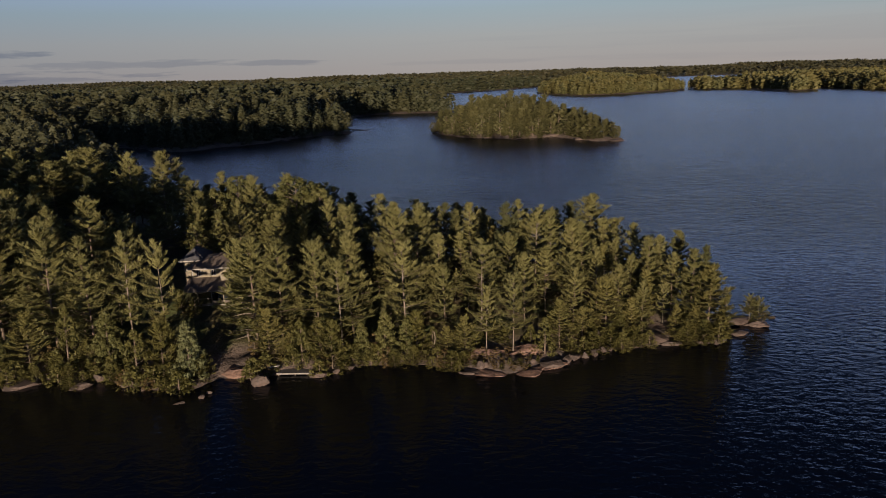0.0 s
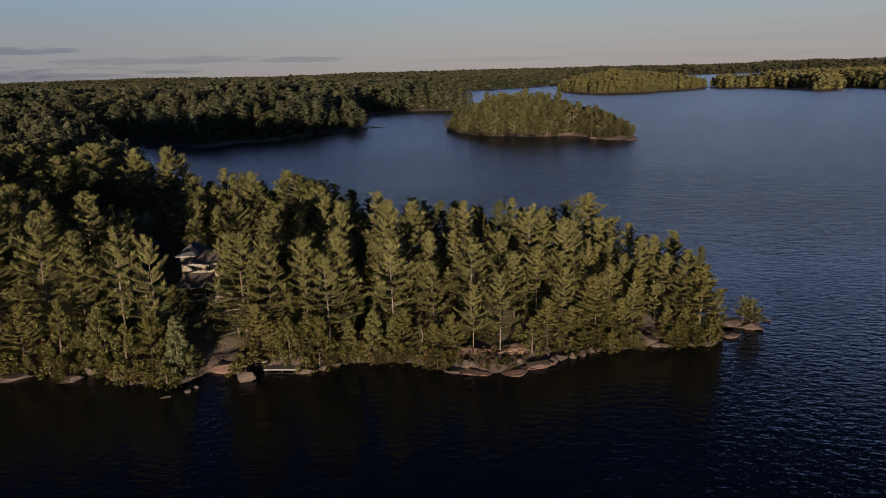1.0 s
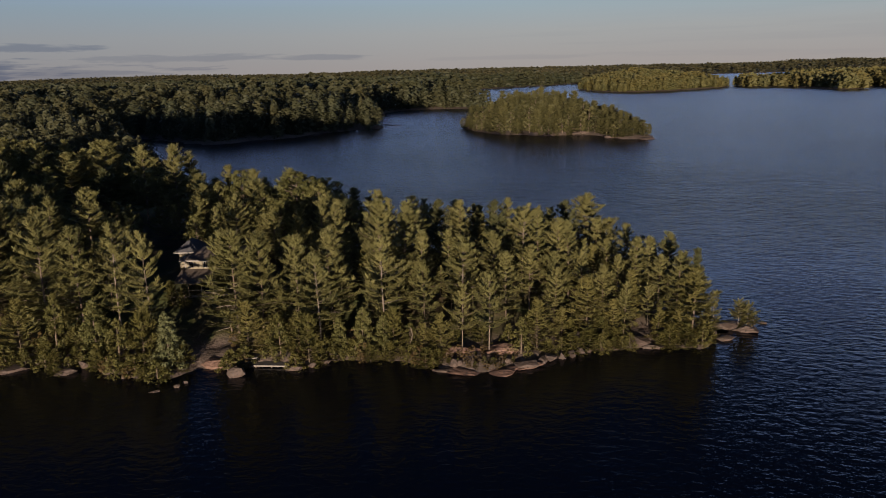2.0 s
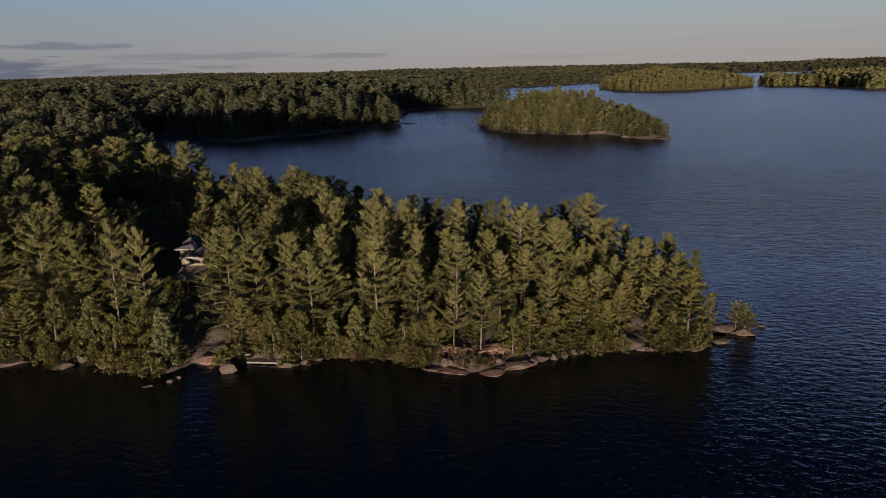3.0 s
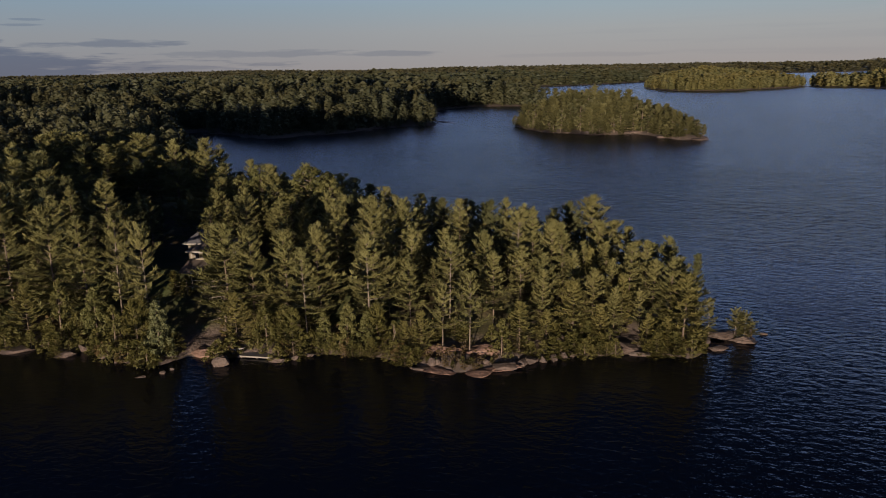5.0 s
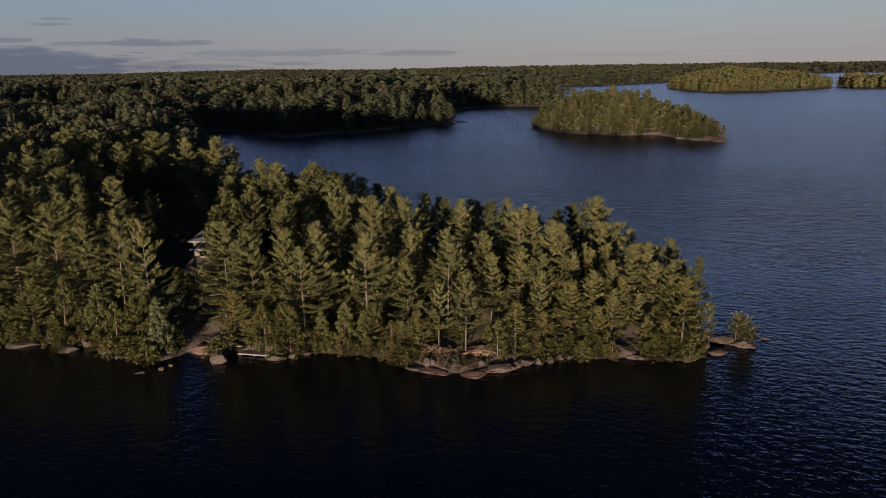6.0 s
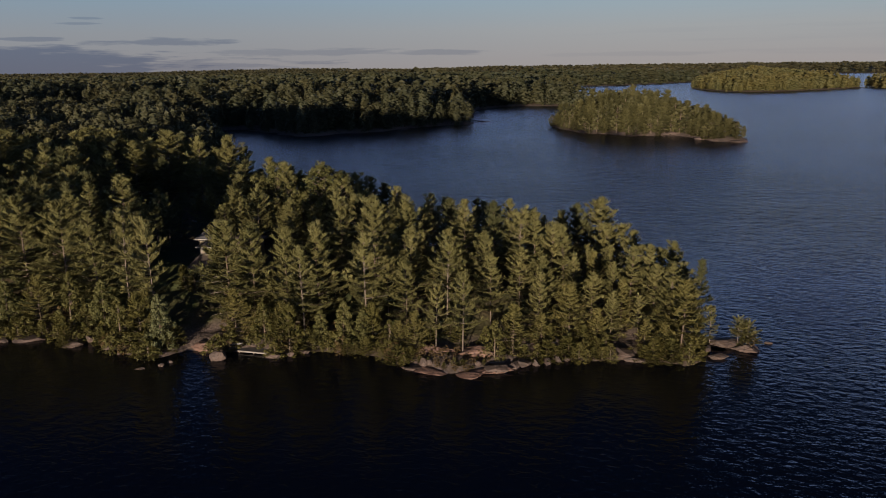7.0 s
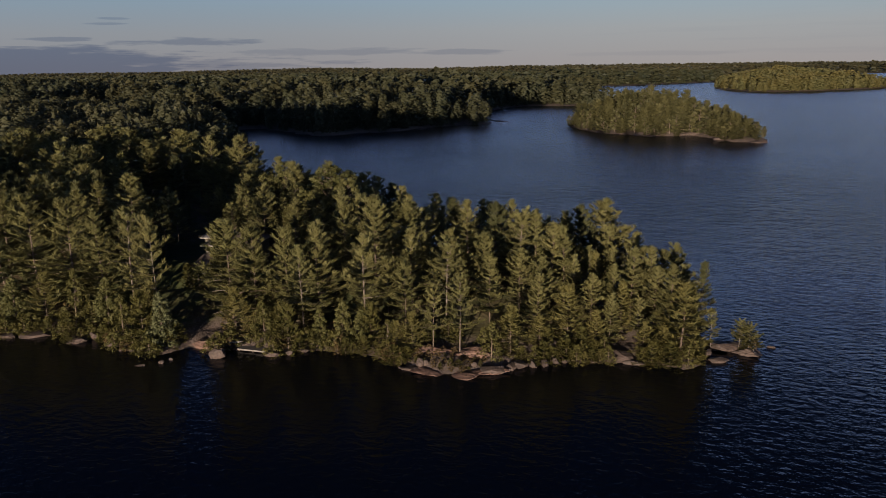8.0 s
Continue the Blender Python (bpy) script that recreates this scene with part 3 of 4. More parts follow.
# pines along the water's edge, from the west to the point
SHORE_PINES = row([("pine", -59.0, 111, 20.1, 1.1), ("pine", -53.4, 111.1, 18.6, 1.1), ("gaunt", -46.9, 109.6, 19.0, 1.0), ("gaunt", -41.2, 107.8, 18.4, 0.75),
     ("pine", -28.3, 108.4, 18.2, 1.25), ("pine", -24.8, 108.8, 17.6, 0.95), ("pine", -19.5, 109.3, 17.0, 1.0), ("gaunt", -15.6, 106.5, 14.8, 1.0),
     ("pine", -14.4, 110.5, 17.7, 1.0), ("gaunt", -6.4, 108.5, 16.2, 1.1), ("pine", -0.8, 110.2, 13.0, 0.9), ("gaunt", 4.8, 113.0, 15.6, 1.15)])
LANDING_PINE = SHORE_PINES[4]
row([("gaunt", 8.7, 104.6, 12.6, 0.85), ("gaunt", 4.9, 104.4, 11.0, 0.75)])
row([("pine", 11.4, 113.5, 13.4, 1.05), ("pine", 18.5, 112, 11.3, 1.0), ("spire", 15.6, 106.4, 8.0, 1.3), ("spire", 23.2, 110.6, 10.3, 1.25),
     ("spire", 27.0, 111.0, 6.6, 1.15), ("spire", 19.4, 108.8, 6.2, 1.1), ("spire", 33.6, 110.8, 5.6, 1.2), ("spire", 36.4, 109.6, 5.2, 1.25), ("spire", -0.6, 104.8, 5.4, 1.2), ("pine", 29.0, 112.2, 8.9, 1.0), ("gaunt", 33.0, 114.6, 7.6, 0.8), ("pine", 36.9, 113.9, 12.8, 1.3),
     # the dark tree at (42.2, 123.2) has its shade in the needle colour
     ("spire", 38.6, 111.0, 11.2, 1.5), ("dark", 42.2, 123.2, 11.2, 0.75), ("inner", 40.0, 116.8, 9.6, 1.2), ("inner", 39.2, 120.5, 11.4, 1.2), ("inner", 35.4, 118.0, 11.5, 1.1), ("spire", 30.6, 116.4, 9.6, 1.1), ("inner", 26.2, 115.6, 10.6, 1.1)])
# west-end pines, mostly out of view, added to shade the hollow behind
row([("pine", -67.5, 112.0, 20.5, 1.1), ("pine", -74.0, 113.0, 20.5, 1.1), ("pine", -80.0, 115.0, 21.0, 1.1), ("pine", -86.0, 117.0, 21.0, 1.2), ("pine", -65.0, 120.5, 20.0, 1.1),
     ("pine", -72.0, 124.0, 20.5, 1.2), ("pine", -79.0, 127.0, 21.0, 1.2), ("pine", -69.0, 130.5, 20.0, 1.1), ("dark", -76.0, 134.0, 19.5, 1.1), ("dark", -84.0, 136.0, 19.5, 1.1)])
# lower trees and bushes hanging over the water
row([("ash", -35.8, 100.8, 9.0, 1.0), ("cedar", -39.6, 101.4, 8.4, 0.9), ("cedar", -43.6, 102.0, 7.8, 0.9), ("bush", -48.8, 105.6, 9.2, 1.0), ("cedar", -54.5, 105.0, 10.5, 0.75),
     ("spire", -59.8, 104.8, 9.5, 1.0), ("bush", -64.5, 103.5, 9.0, 1.0), ("cedar", -69.5, 102.0, 8.0, 0.9), ("spire", -25.8, 104.6, 9.0, 1.1),
     ("cedar", -21.2, 104.6, 7.5, 0.85), ("cedar", -16.8, 103.4, 7.0, 0.9), ("bush", -9.6, 106.6, 7.5, 0.9), ("bush", -12.8, 106.0, 6.2, 1.0), ("bush", -6.4, 106.2, 6.4, 1.0), ("cedar", -5.0, 106.4, 7.0, 0.9)])
row([("spire", 2.0, 104.4, 7.0, 1.0), ("cedar", 13.2, 104.6, 6.5, 0.9), ("cedar", 20.6, 108.6, 4.4, 1.0), ("cedar", 25.2, 109.6, 4.5, 1.1), ("cedar", 35.2, 110.0, 4.4, 1.1),
     # the cedars at (-40.6, 118.8) and (-43.0, 119.4) are added to shade the porch
     ("cedar", 39.6, 108.8, 3.6, 1.2), ("spire", 40.4, 110.0, 5.6, 1.1), ("cedar", 41.4, 110.4, 2.4, 1.2), ("cedar", 28.4, 109.6, 3.6, 1.1), ("pine", -30.2, 110.6, 17.6, 0.85), ("cedar", -40.6, 118.8, 7.6, 1.1), ("cedar", -43.0, 119.4, 7.6, 1.1), ("russet", -1.0, 103.9, 2.6, 1.1)])
row([("russet", 4.4, 104.2, 2.6, 1.1), ("cedar", 7.8, 107.0, 4.4, 1.1), ("cedar", 3.6, 107.0, 5.0, 1.0), ("russet", 8.0, 104.6, 2.4, 1.3), ("cedar", 11.6, 107.2, 4.6, 1.1), ("cedar", 6.0, 109.5, 5.0, 1.1), ("russet", 11.4, 104.4, 2.2, 1.2)])
# second and third rows
row([("pine", -1.4, 116.2, 16.2, 1.0), ("pine", -8.6, 119.7, 20.4, 1.0), ("pine", -5.0, 126.0, 19.0, 1.0), ("pine", -16.7, 128, 18.8, 1.0),
     ("dark", -0.1, 139.8, 17.0, 1.1), ("pine", 4.4, 132.1, 18.0, 1.2), ("dark", 9.9, 126.5, 19.0, 1.0), ("pine", 9.9, 119.0, 15.3, 1.0),
     ("pine", 12.8, 129.4, 18.7, 1.1), ("gaunt", 14.4, 123.6, 18.2, 1.2), ("pine", 17.5, 124.2, 17.7, 1.0), ("pine", 19.6, 121.2, 16.7, 1.0)])
row([("pine", 21.8, 121.7, 16.3, 1.1), ("pine", 23.6, 118.5, 12.6, 0.9), ("dark", 23.5, 139.5, 16.4, 1.1), ("pine", 26.9, 142.0, 17.1, 1.5),
     ("inner", 29.0, 129.0, 11.6, 1.0), ("pine", 29.2, 119.9, 11.2, 0.9), ("pine", 32.5, 131.9, 13.5, 1.1), ("pine", 32.0, 120.1, 13.6, 1.25),
     ("pine", 34.6, 123.1, 13.1, 1.3), ("pine", 38.3, 124.5, 13.7, 1.2), ("inner", 33.4, 127.5, 12.4, 1.2), ("inner", 37.2, 131.0, 11.0, 1.2), ("inner", 28.2, 135.0, 14.0, 1.2), ("inner", 31.0, 138.5, 13.4, 1.2)])
# round the house and behind it
row([("pine", -42.5, 141.0, 16.3, 0.9), ("pine", -31.0, 138.7, 16.5, 1.1), ("broad", -30.7, 156.0, 20.9, 1.3), ("pine", -62.0, 131.0, 21.3, 1.2),
     ("pine", -84.7, 145.5, 20.9, 1.2), ("broad", -47.5, 143.5, 14.5, 0.9), ("broad", -25.5, 152.0, 19.0, 1.1), ("broad", -36.0, 150.0, 18.0, 1.1),
     ("pine", -71.0, 139.0, 17.0, 1.0)])
# leafy trees above the bay
row([("broad", -44.0, 163.0, 20.6, 1.0), ("pine", -39.5, 157.5, 21.0, 1.0), ("pine", -49.5, 170.0, 20.0, 1.0), ("broad", -48.5, 160.5, 18.0, 1.0), ("pine", -33.5, 163.0, 20.2, 0.95), ("broad", -28.5, 160.0, 19.4, 1.0)])
# tall trees back along the ridge
row([("pine", -88.6, 190.2, 24.7, 1.5), ("pine", -70.5, 189.0, 23.4, 1.05), ("inner", -77.0, 185.0, 23.4, 1.1), ("pine", -118.0, 208.0, 23.8, 1.4),
     # the two dark trees are shaded pines, dimmed by their needle colour
     ("pine", -131.0, 211.0, 23.7, 1.4), ("pine", -96.0, 186.0, 22.5, 1.4), ("dark", -63.0, 183.0, 18.0, 1.1), ("dark", -56.0, 178.0, 16.5, 1.1),
     ("pine", -104.0, 170.0, 22.0, 1.3), ("pine", -90.0, 166.0, 21.0, 1.3), ("pine", -44.0, 168.0, 18.5, 1.2), ("broad", -18.0, 150.0, 15.8, 1.1)])


def free(x, y):
    """Keeps the landing, the way up to the house, the house and its yard open."""
    return not (-34 < x < -28.5 and y < 104.5) and not (-25.2 < x < -18.4 and y < 103.7) and not (-37.5 < x < -30.2 and 104 <= y < 112) and not (-47.5 < x < -33 and 109 < y < 122) and not (-56 < x < -28 and 120 < y < 139) and not (2.0 < x < 13.0 and y < 104.5) and not (13.0 <= x < 21.5 and y < 105.2) and not (29.5 < x < 33.5 and y < 110.2) and not (-60 < x < -46 and 136 < y < 150) and not (-86 < x < -63 and 150 < y < 184)


def fill(x0, x1, y0, y1, gap, count, choose, clear=1.5, depth=999, where=free):
    """Scatter trees over a stretch of the headland, clear of those that stand."""
    xs, ys = np.array([rng.uniform(x0, x1) for _ in range(count * 14)]), np.array([rng.uniform(y0, y1) for _ in range(count * 14)])
    zs, ds = land(xs, ys)
    made = 0
    for x, y, z, d in zip(xs.tolist(), ys.tolist(), zs.tolist(), ds.tolist()):
        if made == count:
            break
        if d < clear or d > depth or not where(x, y) or any((x - a) ** 2 + (y - b) ** 2 < gap * gap for a, b in taken):
            continue
        key, h, wide = choose(x, y)
        plant(key, x, y, h, rng, wide=wide, z=z)
        taken.append((x, y))
        made += 1


def canopy(x):
    return 13.5 if x < -20 else 13.0 if x < 22 else 13.0 - 0.30 * (x - 22)


def grown(x, y):
    key = rng.choice(("inner",) * 9 + ("dark",) * 3 + (("broad",) if x < -20 else ()))
    return key, canopy(x) * rng.uniform(0.55, 0.95), rng.uniform(0.9, 1.15)


def shrubby(x, y):
    key = rng.choice(("cedar", "cedar", "cedar", "spire", "spire", "bush", "russet"))
    return key, {"cedar": rng.uniform(2.2, 5.0), "spire": rng.uniform(4, 8), "bush": rng.uniform(4, 6.5), "russet": rng.uniform(2, 3.2)}[key], rng.uniform(1.0, 1.3)


def low_growth(x, y):
    if x > 12:
        return rng.choice(("cedar", "cedar", "spire")), rng.uniform(1.8, 3.8), rng.uniform(1.1, 1.4)
    return rng.choice(("scrub", "scrub", "cedar", "cedar", "russet")), rng.uniform(1.5, 3.2), rng.uniform(1.1, 1.45)


fill(-72, 41, 97.5, 112, 1.05, 190, low_growth, -0.5, 1.8)
fill(-72, 8, 98, 114, 2.0, 62, shrubby, 1.0, 6)
fill(8, 42, 100, 114, 2.8, 12, shrubby, 1.0, 4)
fill(-30, 41, 105, 136, 2.9, 54, lambda x, y: (rng.choice(("inner", "inner", "dark", "spire")), canopy(x) * rng.uniform(0.35, 0.70), rng.uniform(0.9, 1.1)), 4, where=lambda x, y: free(x, y) and not (x > 8 and y < 121))
fill(-72, 42, 104, 162, 3.7, 120, grown, 4)
# tight planting added here to close gaps in that shade
fill(-98, -60, 106, 142, 3.6, 30, lambda x, y: (rng.choice(("dark", "dark", "inner")), rng.uniform(12.5, 15.5), rng.uniform(0.95, 1.15)), 4)
fill(-175, -60, 104, 225, 5.6, 130, lambda x, y: (rng.choice(("inner", "inner", "inner", "inner", "pine", "broad", "dark")), rng.uniform(12, 18.5), rng.uniform(1.1, 1.4)), 4)
fill(-60, -20, 146, 200, 4.3, 60, lambda x, y: (rng.choice(("inner", "pine", "broad", "dark")), min(rng.uniform(12, 15.5), 15.5 - 0.17 * (y - 165)), rng.uniform(1.05, 1.3)), 3)

# low scrub on the open bank
fill(2.4, 13.0, 100.6, 104.8, 0.9, 34, lambda x, y: (rng.choice(("cedar", "russet", "russet")), rng.uniform(0.5, 1.2), rng.uniform(1.2, 1.8)), 0.9, where=lambda x, y: True)


# ---------------------------------------------------------------- rocks, landing and house
def part(name, bm, mat, parent, label=""):
    """One mesh object under a thing or a part."""
    me = bpy.data.meshes.new(name)
    bm.to_mesh(me)
    bm.free()
    me.materials.append(mat)
    o = new(name, me)
    o.parent = parent
    if label:
        tagged(o, label)
    return o


def block(x0, y0, z0, x1, y1, z1, soft=0.0, bm=None):
    """A box between two corners, with rounded edges."""
    bm = bm or bmesh.new()
    made = bmesh.ops.create_cube(bm, size=1.0, matrix=Matrix.Translation(((x0 + x1) / 2, (y0 + y1) / 2, (z0 + z1) / 2)) @ Matrix.Diagonal((x1 - x0, y1 - y0, z1 - z0, 1)))
    if soft:
        edges = list({e for v in made["verts"] for e in v.link_edges})
        bmesh.ops.bevel(bm, geom=edges, offset=soft, segments=1, affect="EDGES")
    return bm


def rock(name, x, y, z, size, seed, turn=0, tilt=0, label="weathered pinkish-grey granite boulder at the water's edge", rugged=0.22, mat=None):
    """A weathered granite block: cut faces, worn edges, a few hollows."""
    r = random.Random(seed)
    bm = bmesh.new()
    bmesh.ops.create_icosphere(bm, subdivisions=4, radius=1.0)
    cuts = [(Vector((r.gauss(0, 1), r.gauss(0, 1), r.gauss(0, 0.8))).normalized(), r.uniform(0.45, 0.85)) for _ in range(14)]
    shift = Vector((seed * 3.1, seed * 1.7, 0))
    for v in bm.verts:
        for n, d in cuts:
            over = v.co.dot(n) - d
            if over > 0:
                v.co -= n * over * 0.95
        v.co *= 1 + rugged * 0.5 * noise.noise(v.co * 1.4 + shift) + rugged * 0.35 * noise.noise(v.co * 4.0 + shift)
        v.co = Vector((v.co.x * size[0] / 2, v.co.y * size[1] / 2, v.co.z * size[2] / 2))
    me = bpy.data.meshes.new(name)
    bm.to_mesh(me)
    bm.free()
    me.materials.append(mat or GRANITE)
    o = new(name, me)
    o.matrix_basis = pose(x, y, z, tilt, r.uniform(-6, 6), turn)
    return tagged(o, label, "rock", "rocks along the shore")


SLAB = "low smooth granite slab sloping into the lake"
rock("boulder", -25.8, 99.1, 0.45, (2.7, 2.0, 2.0), 1, 12, 0, "large pale granite boulder standing in shallow water")
rock("boulder", -32.8, 95.7, 0.05, (1.1, 0.8, 0.7), 2, 40, 0, "small pale stone just above the water")
rock("boulder", -32.2, 97.0, 0.05, (1.0, 0.7, 0.6), 3, 10, 0, "small pale stone just above the water")
rock("boulder", -35.3, 94.2, 0.0, (2.0, 0.6, 0.45), 4, 12, 0, "narrow flat stone awash in the lake")
rock("rock_slab", -59.2, 101.6, 0.1, (7.0, 3.0, 1.4), 5, 15, 0, SLAB)
rock("rock_slab", -63.5, 100.0, 0.1, (5.0, 2.6, 1.2), 6, 5, 0, SLAB)
rock("rock_slab", -50.8, 100.3, 0.1, (4.6, 2.2, 1.0), 7, 20, 0, SLAB)
rock("boulder", -48.8, 102.0, 0.6, (2.2, 1.6, 1.6), 8, 30)
rock("boulder", -41.6, 98.9, 0.2, (1.4, 1.0, 0.9), 9, 60)
rock("boulder", -44.5, 100.1, 0.2, (1.6, 1.1, 0.8), 10, 20)
rock("rock_slab", -30.2, 102.8, 0.35, (6.0, 4.4, 1.5), 11, 10, 10, "bare pink granite ramp at the landing", 0.25, PINK_GRANITE)
rock("rock_slab", -27.4, 104.0, 0.9, (4.2, 3.4, 1.8), 12, 30, 8, "bare pink granite ramp at the landing", 0.25, PINK_GRANITE)
rock("rock_slab", -18.6, 101.4, 0.15, (4.0, 2.0, 1.0), 13, 5, 0, SLAB)
rock("boulder", -14.6, 103.6, 0.2, (2.2, 1.4, 0.9), 14, 15)
rock("boulder", -16.2, 102.4, 0.25, (1.6, 1.3, 1.1), 15, 70)
rock("rock_slab", 2.8, 100.7, 0.08, (6.0, 2.4, 0.7), 16, 8, 0, SLAB, 0.4)
rock("boulder", 3.8, 101.2, 0.6, (1.4, 1.1, 1.9), 17, 20, 0, "upright pale granite block on the shore")
for i, (x, y, w, d) in enumerate(((5.4, 100.2, 7.0, 3.2), (10.4, 100.3, 7.6, 3.2), (13.4, 101.6, 6.0, 2.8))):
    rock("rock_slab", x, y, 0.02 + 0.12 * (y - 99.8), (w, d, 0.7), 70 + i, 2 + 7 * i, 5, "dark pinkish slab stepping down into the water", 0.55, PINK_GRANITE)
rock("rock_slab", 13.6, 101.9, 0.25, (5.0, 2.8, 1.3), 19, 18, 5, SLAB)
rock("boulder", 5.4, 104.9, 1.0, (6.4, 2.8, 3.0), 20, 6, 0, "rounded pink granite outcrop under the pines", 0.3, PINK_GRANITE)
rock("boulder", 9.9, 105.2, 1.0, (6.2, 2.8, 2.7), 21, 4, 0, "rounded pink granite outcrop under the pines", 0.3, PINK_GRANITE)
rock("boulder", 0.2, 103.6, 0.9, (2.6, 2.0, 2.2), 22, 35, 0, "rounded pink granite outcrop under the pines", 0.3, PINK_GRANITE)
for i, (x, y, s) in enumerate(((16.0, 103.5, 1.0), (17.4, 104.3, 1.15), (18.9, 104.9, 0.95), (20.3, 105.9, 1.1), (21.9, 106.6, 1.0), (23.0, 107.2, 0.8))):
    rock("boulder", x, y, 0.25, (2.2 * s, 1.5 * s, 1.3 * s), 30 + i, 35 + 23 * i, 20, "tilted grey granite block in a shoreline jumble", 0.35)
rock("boulder", 21.4, 108.6, 1.5, (2.4, 1.8, 2.2), 37, 20)
rock("rock_slab", 31.0, 109.6, 0.65, (4.4, 2.6, 1.3), 38, -12, 4, "flat pale granite ledge above the water")
rock("rock_slab", 32.8, 108.5, 0.15, (4.2, 1.6, 0.8), 39, -6, 0, SLAB)
rock("rock_slab", 27.2, 108.2, 0.1, (3.2, 1.2, 0.7), 40, 5, 0, SLAB)
rock("rock_slab", 45.4, 116.4, 0.28, (7.0, 4.0, 1.7), 41, 4, 0, "rounded granite whaleback off the point", 0.45)
rock("rock_slab", 48.0, 115.4, 0.12, (5.4, 3.6, 1.5), 42, -14, 0, "low granite hump with a shrub at the point", 0.55)
rock("rock_slab", 43.8, 111.7, 0.1, (4.2, 2.0, 0.9), 43, 14, 0, SLAB)
rock("boulder", 51.9, 118.7, 0.0, (1.6, 1.0, 0.5), 44, 0, 0, "dark stone barely breaking the surface")
rock("boulder", 42.6, 113.6, 0.3, (2.4, 1.8, 1.2), 45, 50)
rock("boulder", 43.0, 126.0, 0.2, (3.2, 2.4, 1.6), 46, 20, 0, "dark shaded boulder on the far side of the point")
# island and bay ledges
rock("rock_slab", 101.5, 422.5, 0.2, (13, 4, 1.8), 47, 8, 0, "pale granite ledge at the tip of the island")
rock("rock_slab", 84.0, 437.0, 0.3, (10, 4, 1.8), 48, -40, 0, "pale granite ledge along the island shore")
rock("rock_slab", 70.0, 463.0, 0.8, (18, 4, 2.6), 49, 12, 0, "pale granite ledge along the island shore")
rock("rock_slab", 48.0, 455.0, 0.2, (14, 3, 1.2), 50, 4, 0, "pale granite ledge along the island shore")
rock("rock_slab", -58.0, 578.0, 0.1, (26, 6, 1.2), 51, 6, 0, "low rocky spit reaching into the bay")
rock("rock_slab", -104.0, 500.0, 0.2, (9, 4, 1.6), 52, 30, 0, "pale stones on the shaded bay shore")
rock("rock_slab", -128.0, 470.0, 0.2, (12, 4, 1.6), 53, 30, 0, "pale stones on the shaded bay shore")

for i in range(8):
    rock("boulder", 3.0 + 1.2 * i + rng.uniform(-0.4, 0.4), 101.0 + rng.uniform(0, 2.6), 0.55 + rng.uniform(0, 0.5), (rng.uniform(0.6, 1.5), rng.uniform(0.5, 1.1), rng.uniform(0.5, 1.0)), 80 + i, rng.uniform(0, 180), 0, "loose granite stone on the open bank", 0.35)
plant("gaunt", 43.2, 115.4, 5.6, rng, wide=0.85, z=0.8, variant=1)
for dx, dy, h, wide in ((47.1, 115.9, 4.3, 1.2), (48.3, 115.5, 3.9, 1.3), (47.8, 116.4, 3.4, 1.3), (48.9, 115.0, 2.6, 1.5)):
    plant("gaunt", dx, dy, h, rng, wide=wide, z=0.6, variant=3)
plant("cedar", 47.9, 115.6, 1.7, rng, wide=1.3, z=0.6, variant=1)
plant("russet", 48.9, 115.2, 1.4, rng, wide=1.2, z=0.9)


def paint(name, a, b_, scale=6.0, rough=0.7, stretch=(1, 1, 1)):
    m, n, l, b = material(name, rough, 0.3)
    g = grain(n, l, scale, 5.0, "Object", stretch)
    l.new(mix(n, l, spread(n, l, g, 0.3, 0.7), a, b_), b.inputs["Base Color"])
    bump(n, l, b, g, 0.25, 0.02)
    return m


SIDING = paint("beige_siding", (0.112, 0.096, 0.066), (0.152, 0.130, 0.090))
TRIM = paint("white_trim", (0.155, 0.145, 0.13), (0.20, 0.185, 0.17))
SHINGLE = paint("brown_shingles", (0.070, 0.055, 0.046), (0.115, 0.092, 0.076), 4.0, 0.9)
# wing shingles greyed and darkened, the roof's shade put into the colour
SHADED_SHINGLE = paint("grey_shingles", (0.035, 0.035, 0.040), (0.065, 0.065, 0.072), 4.0, 0.9)
TIMBER = paint("grey_timber", (0.11, 0.10, 0.09), (0.18, 0.165, 0.15), 5.0, 0.85, (0.2, 1, 1))
DARK_WOOD = paint("dark_timber", (0.05, 0.04, 0.032), (0.09, 0.07, 0.055), 4.0)
GLASS, gn, gl, gb = material("window_glass", 0.05, 0.5)
gb.inputs["Base Color"].default_value = (0.012, 0.014, 0.016, 1)


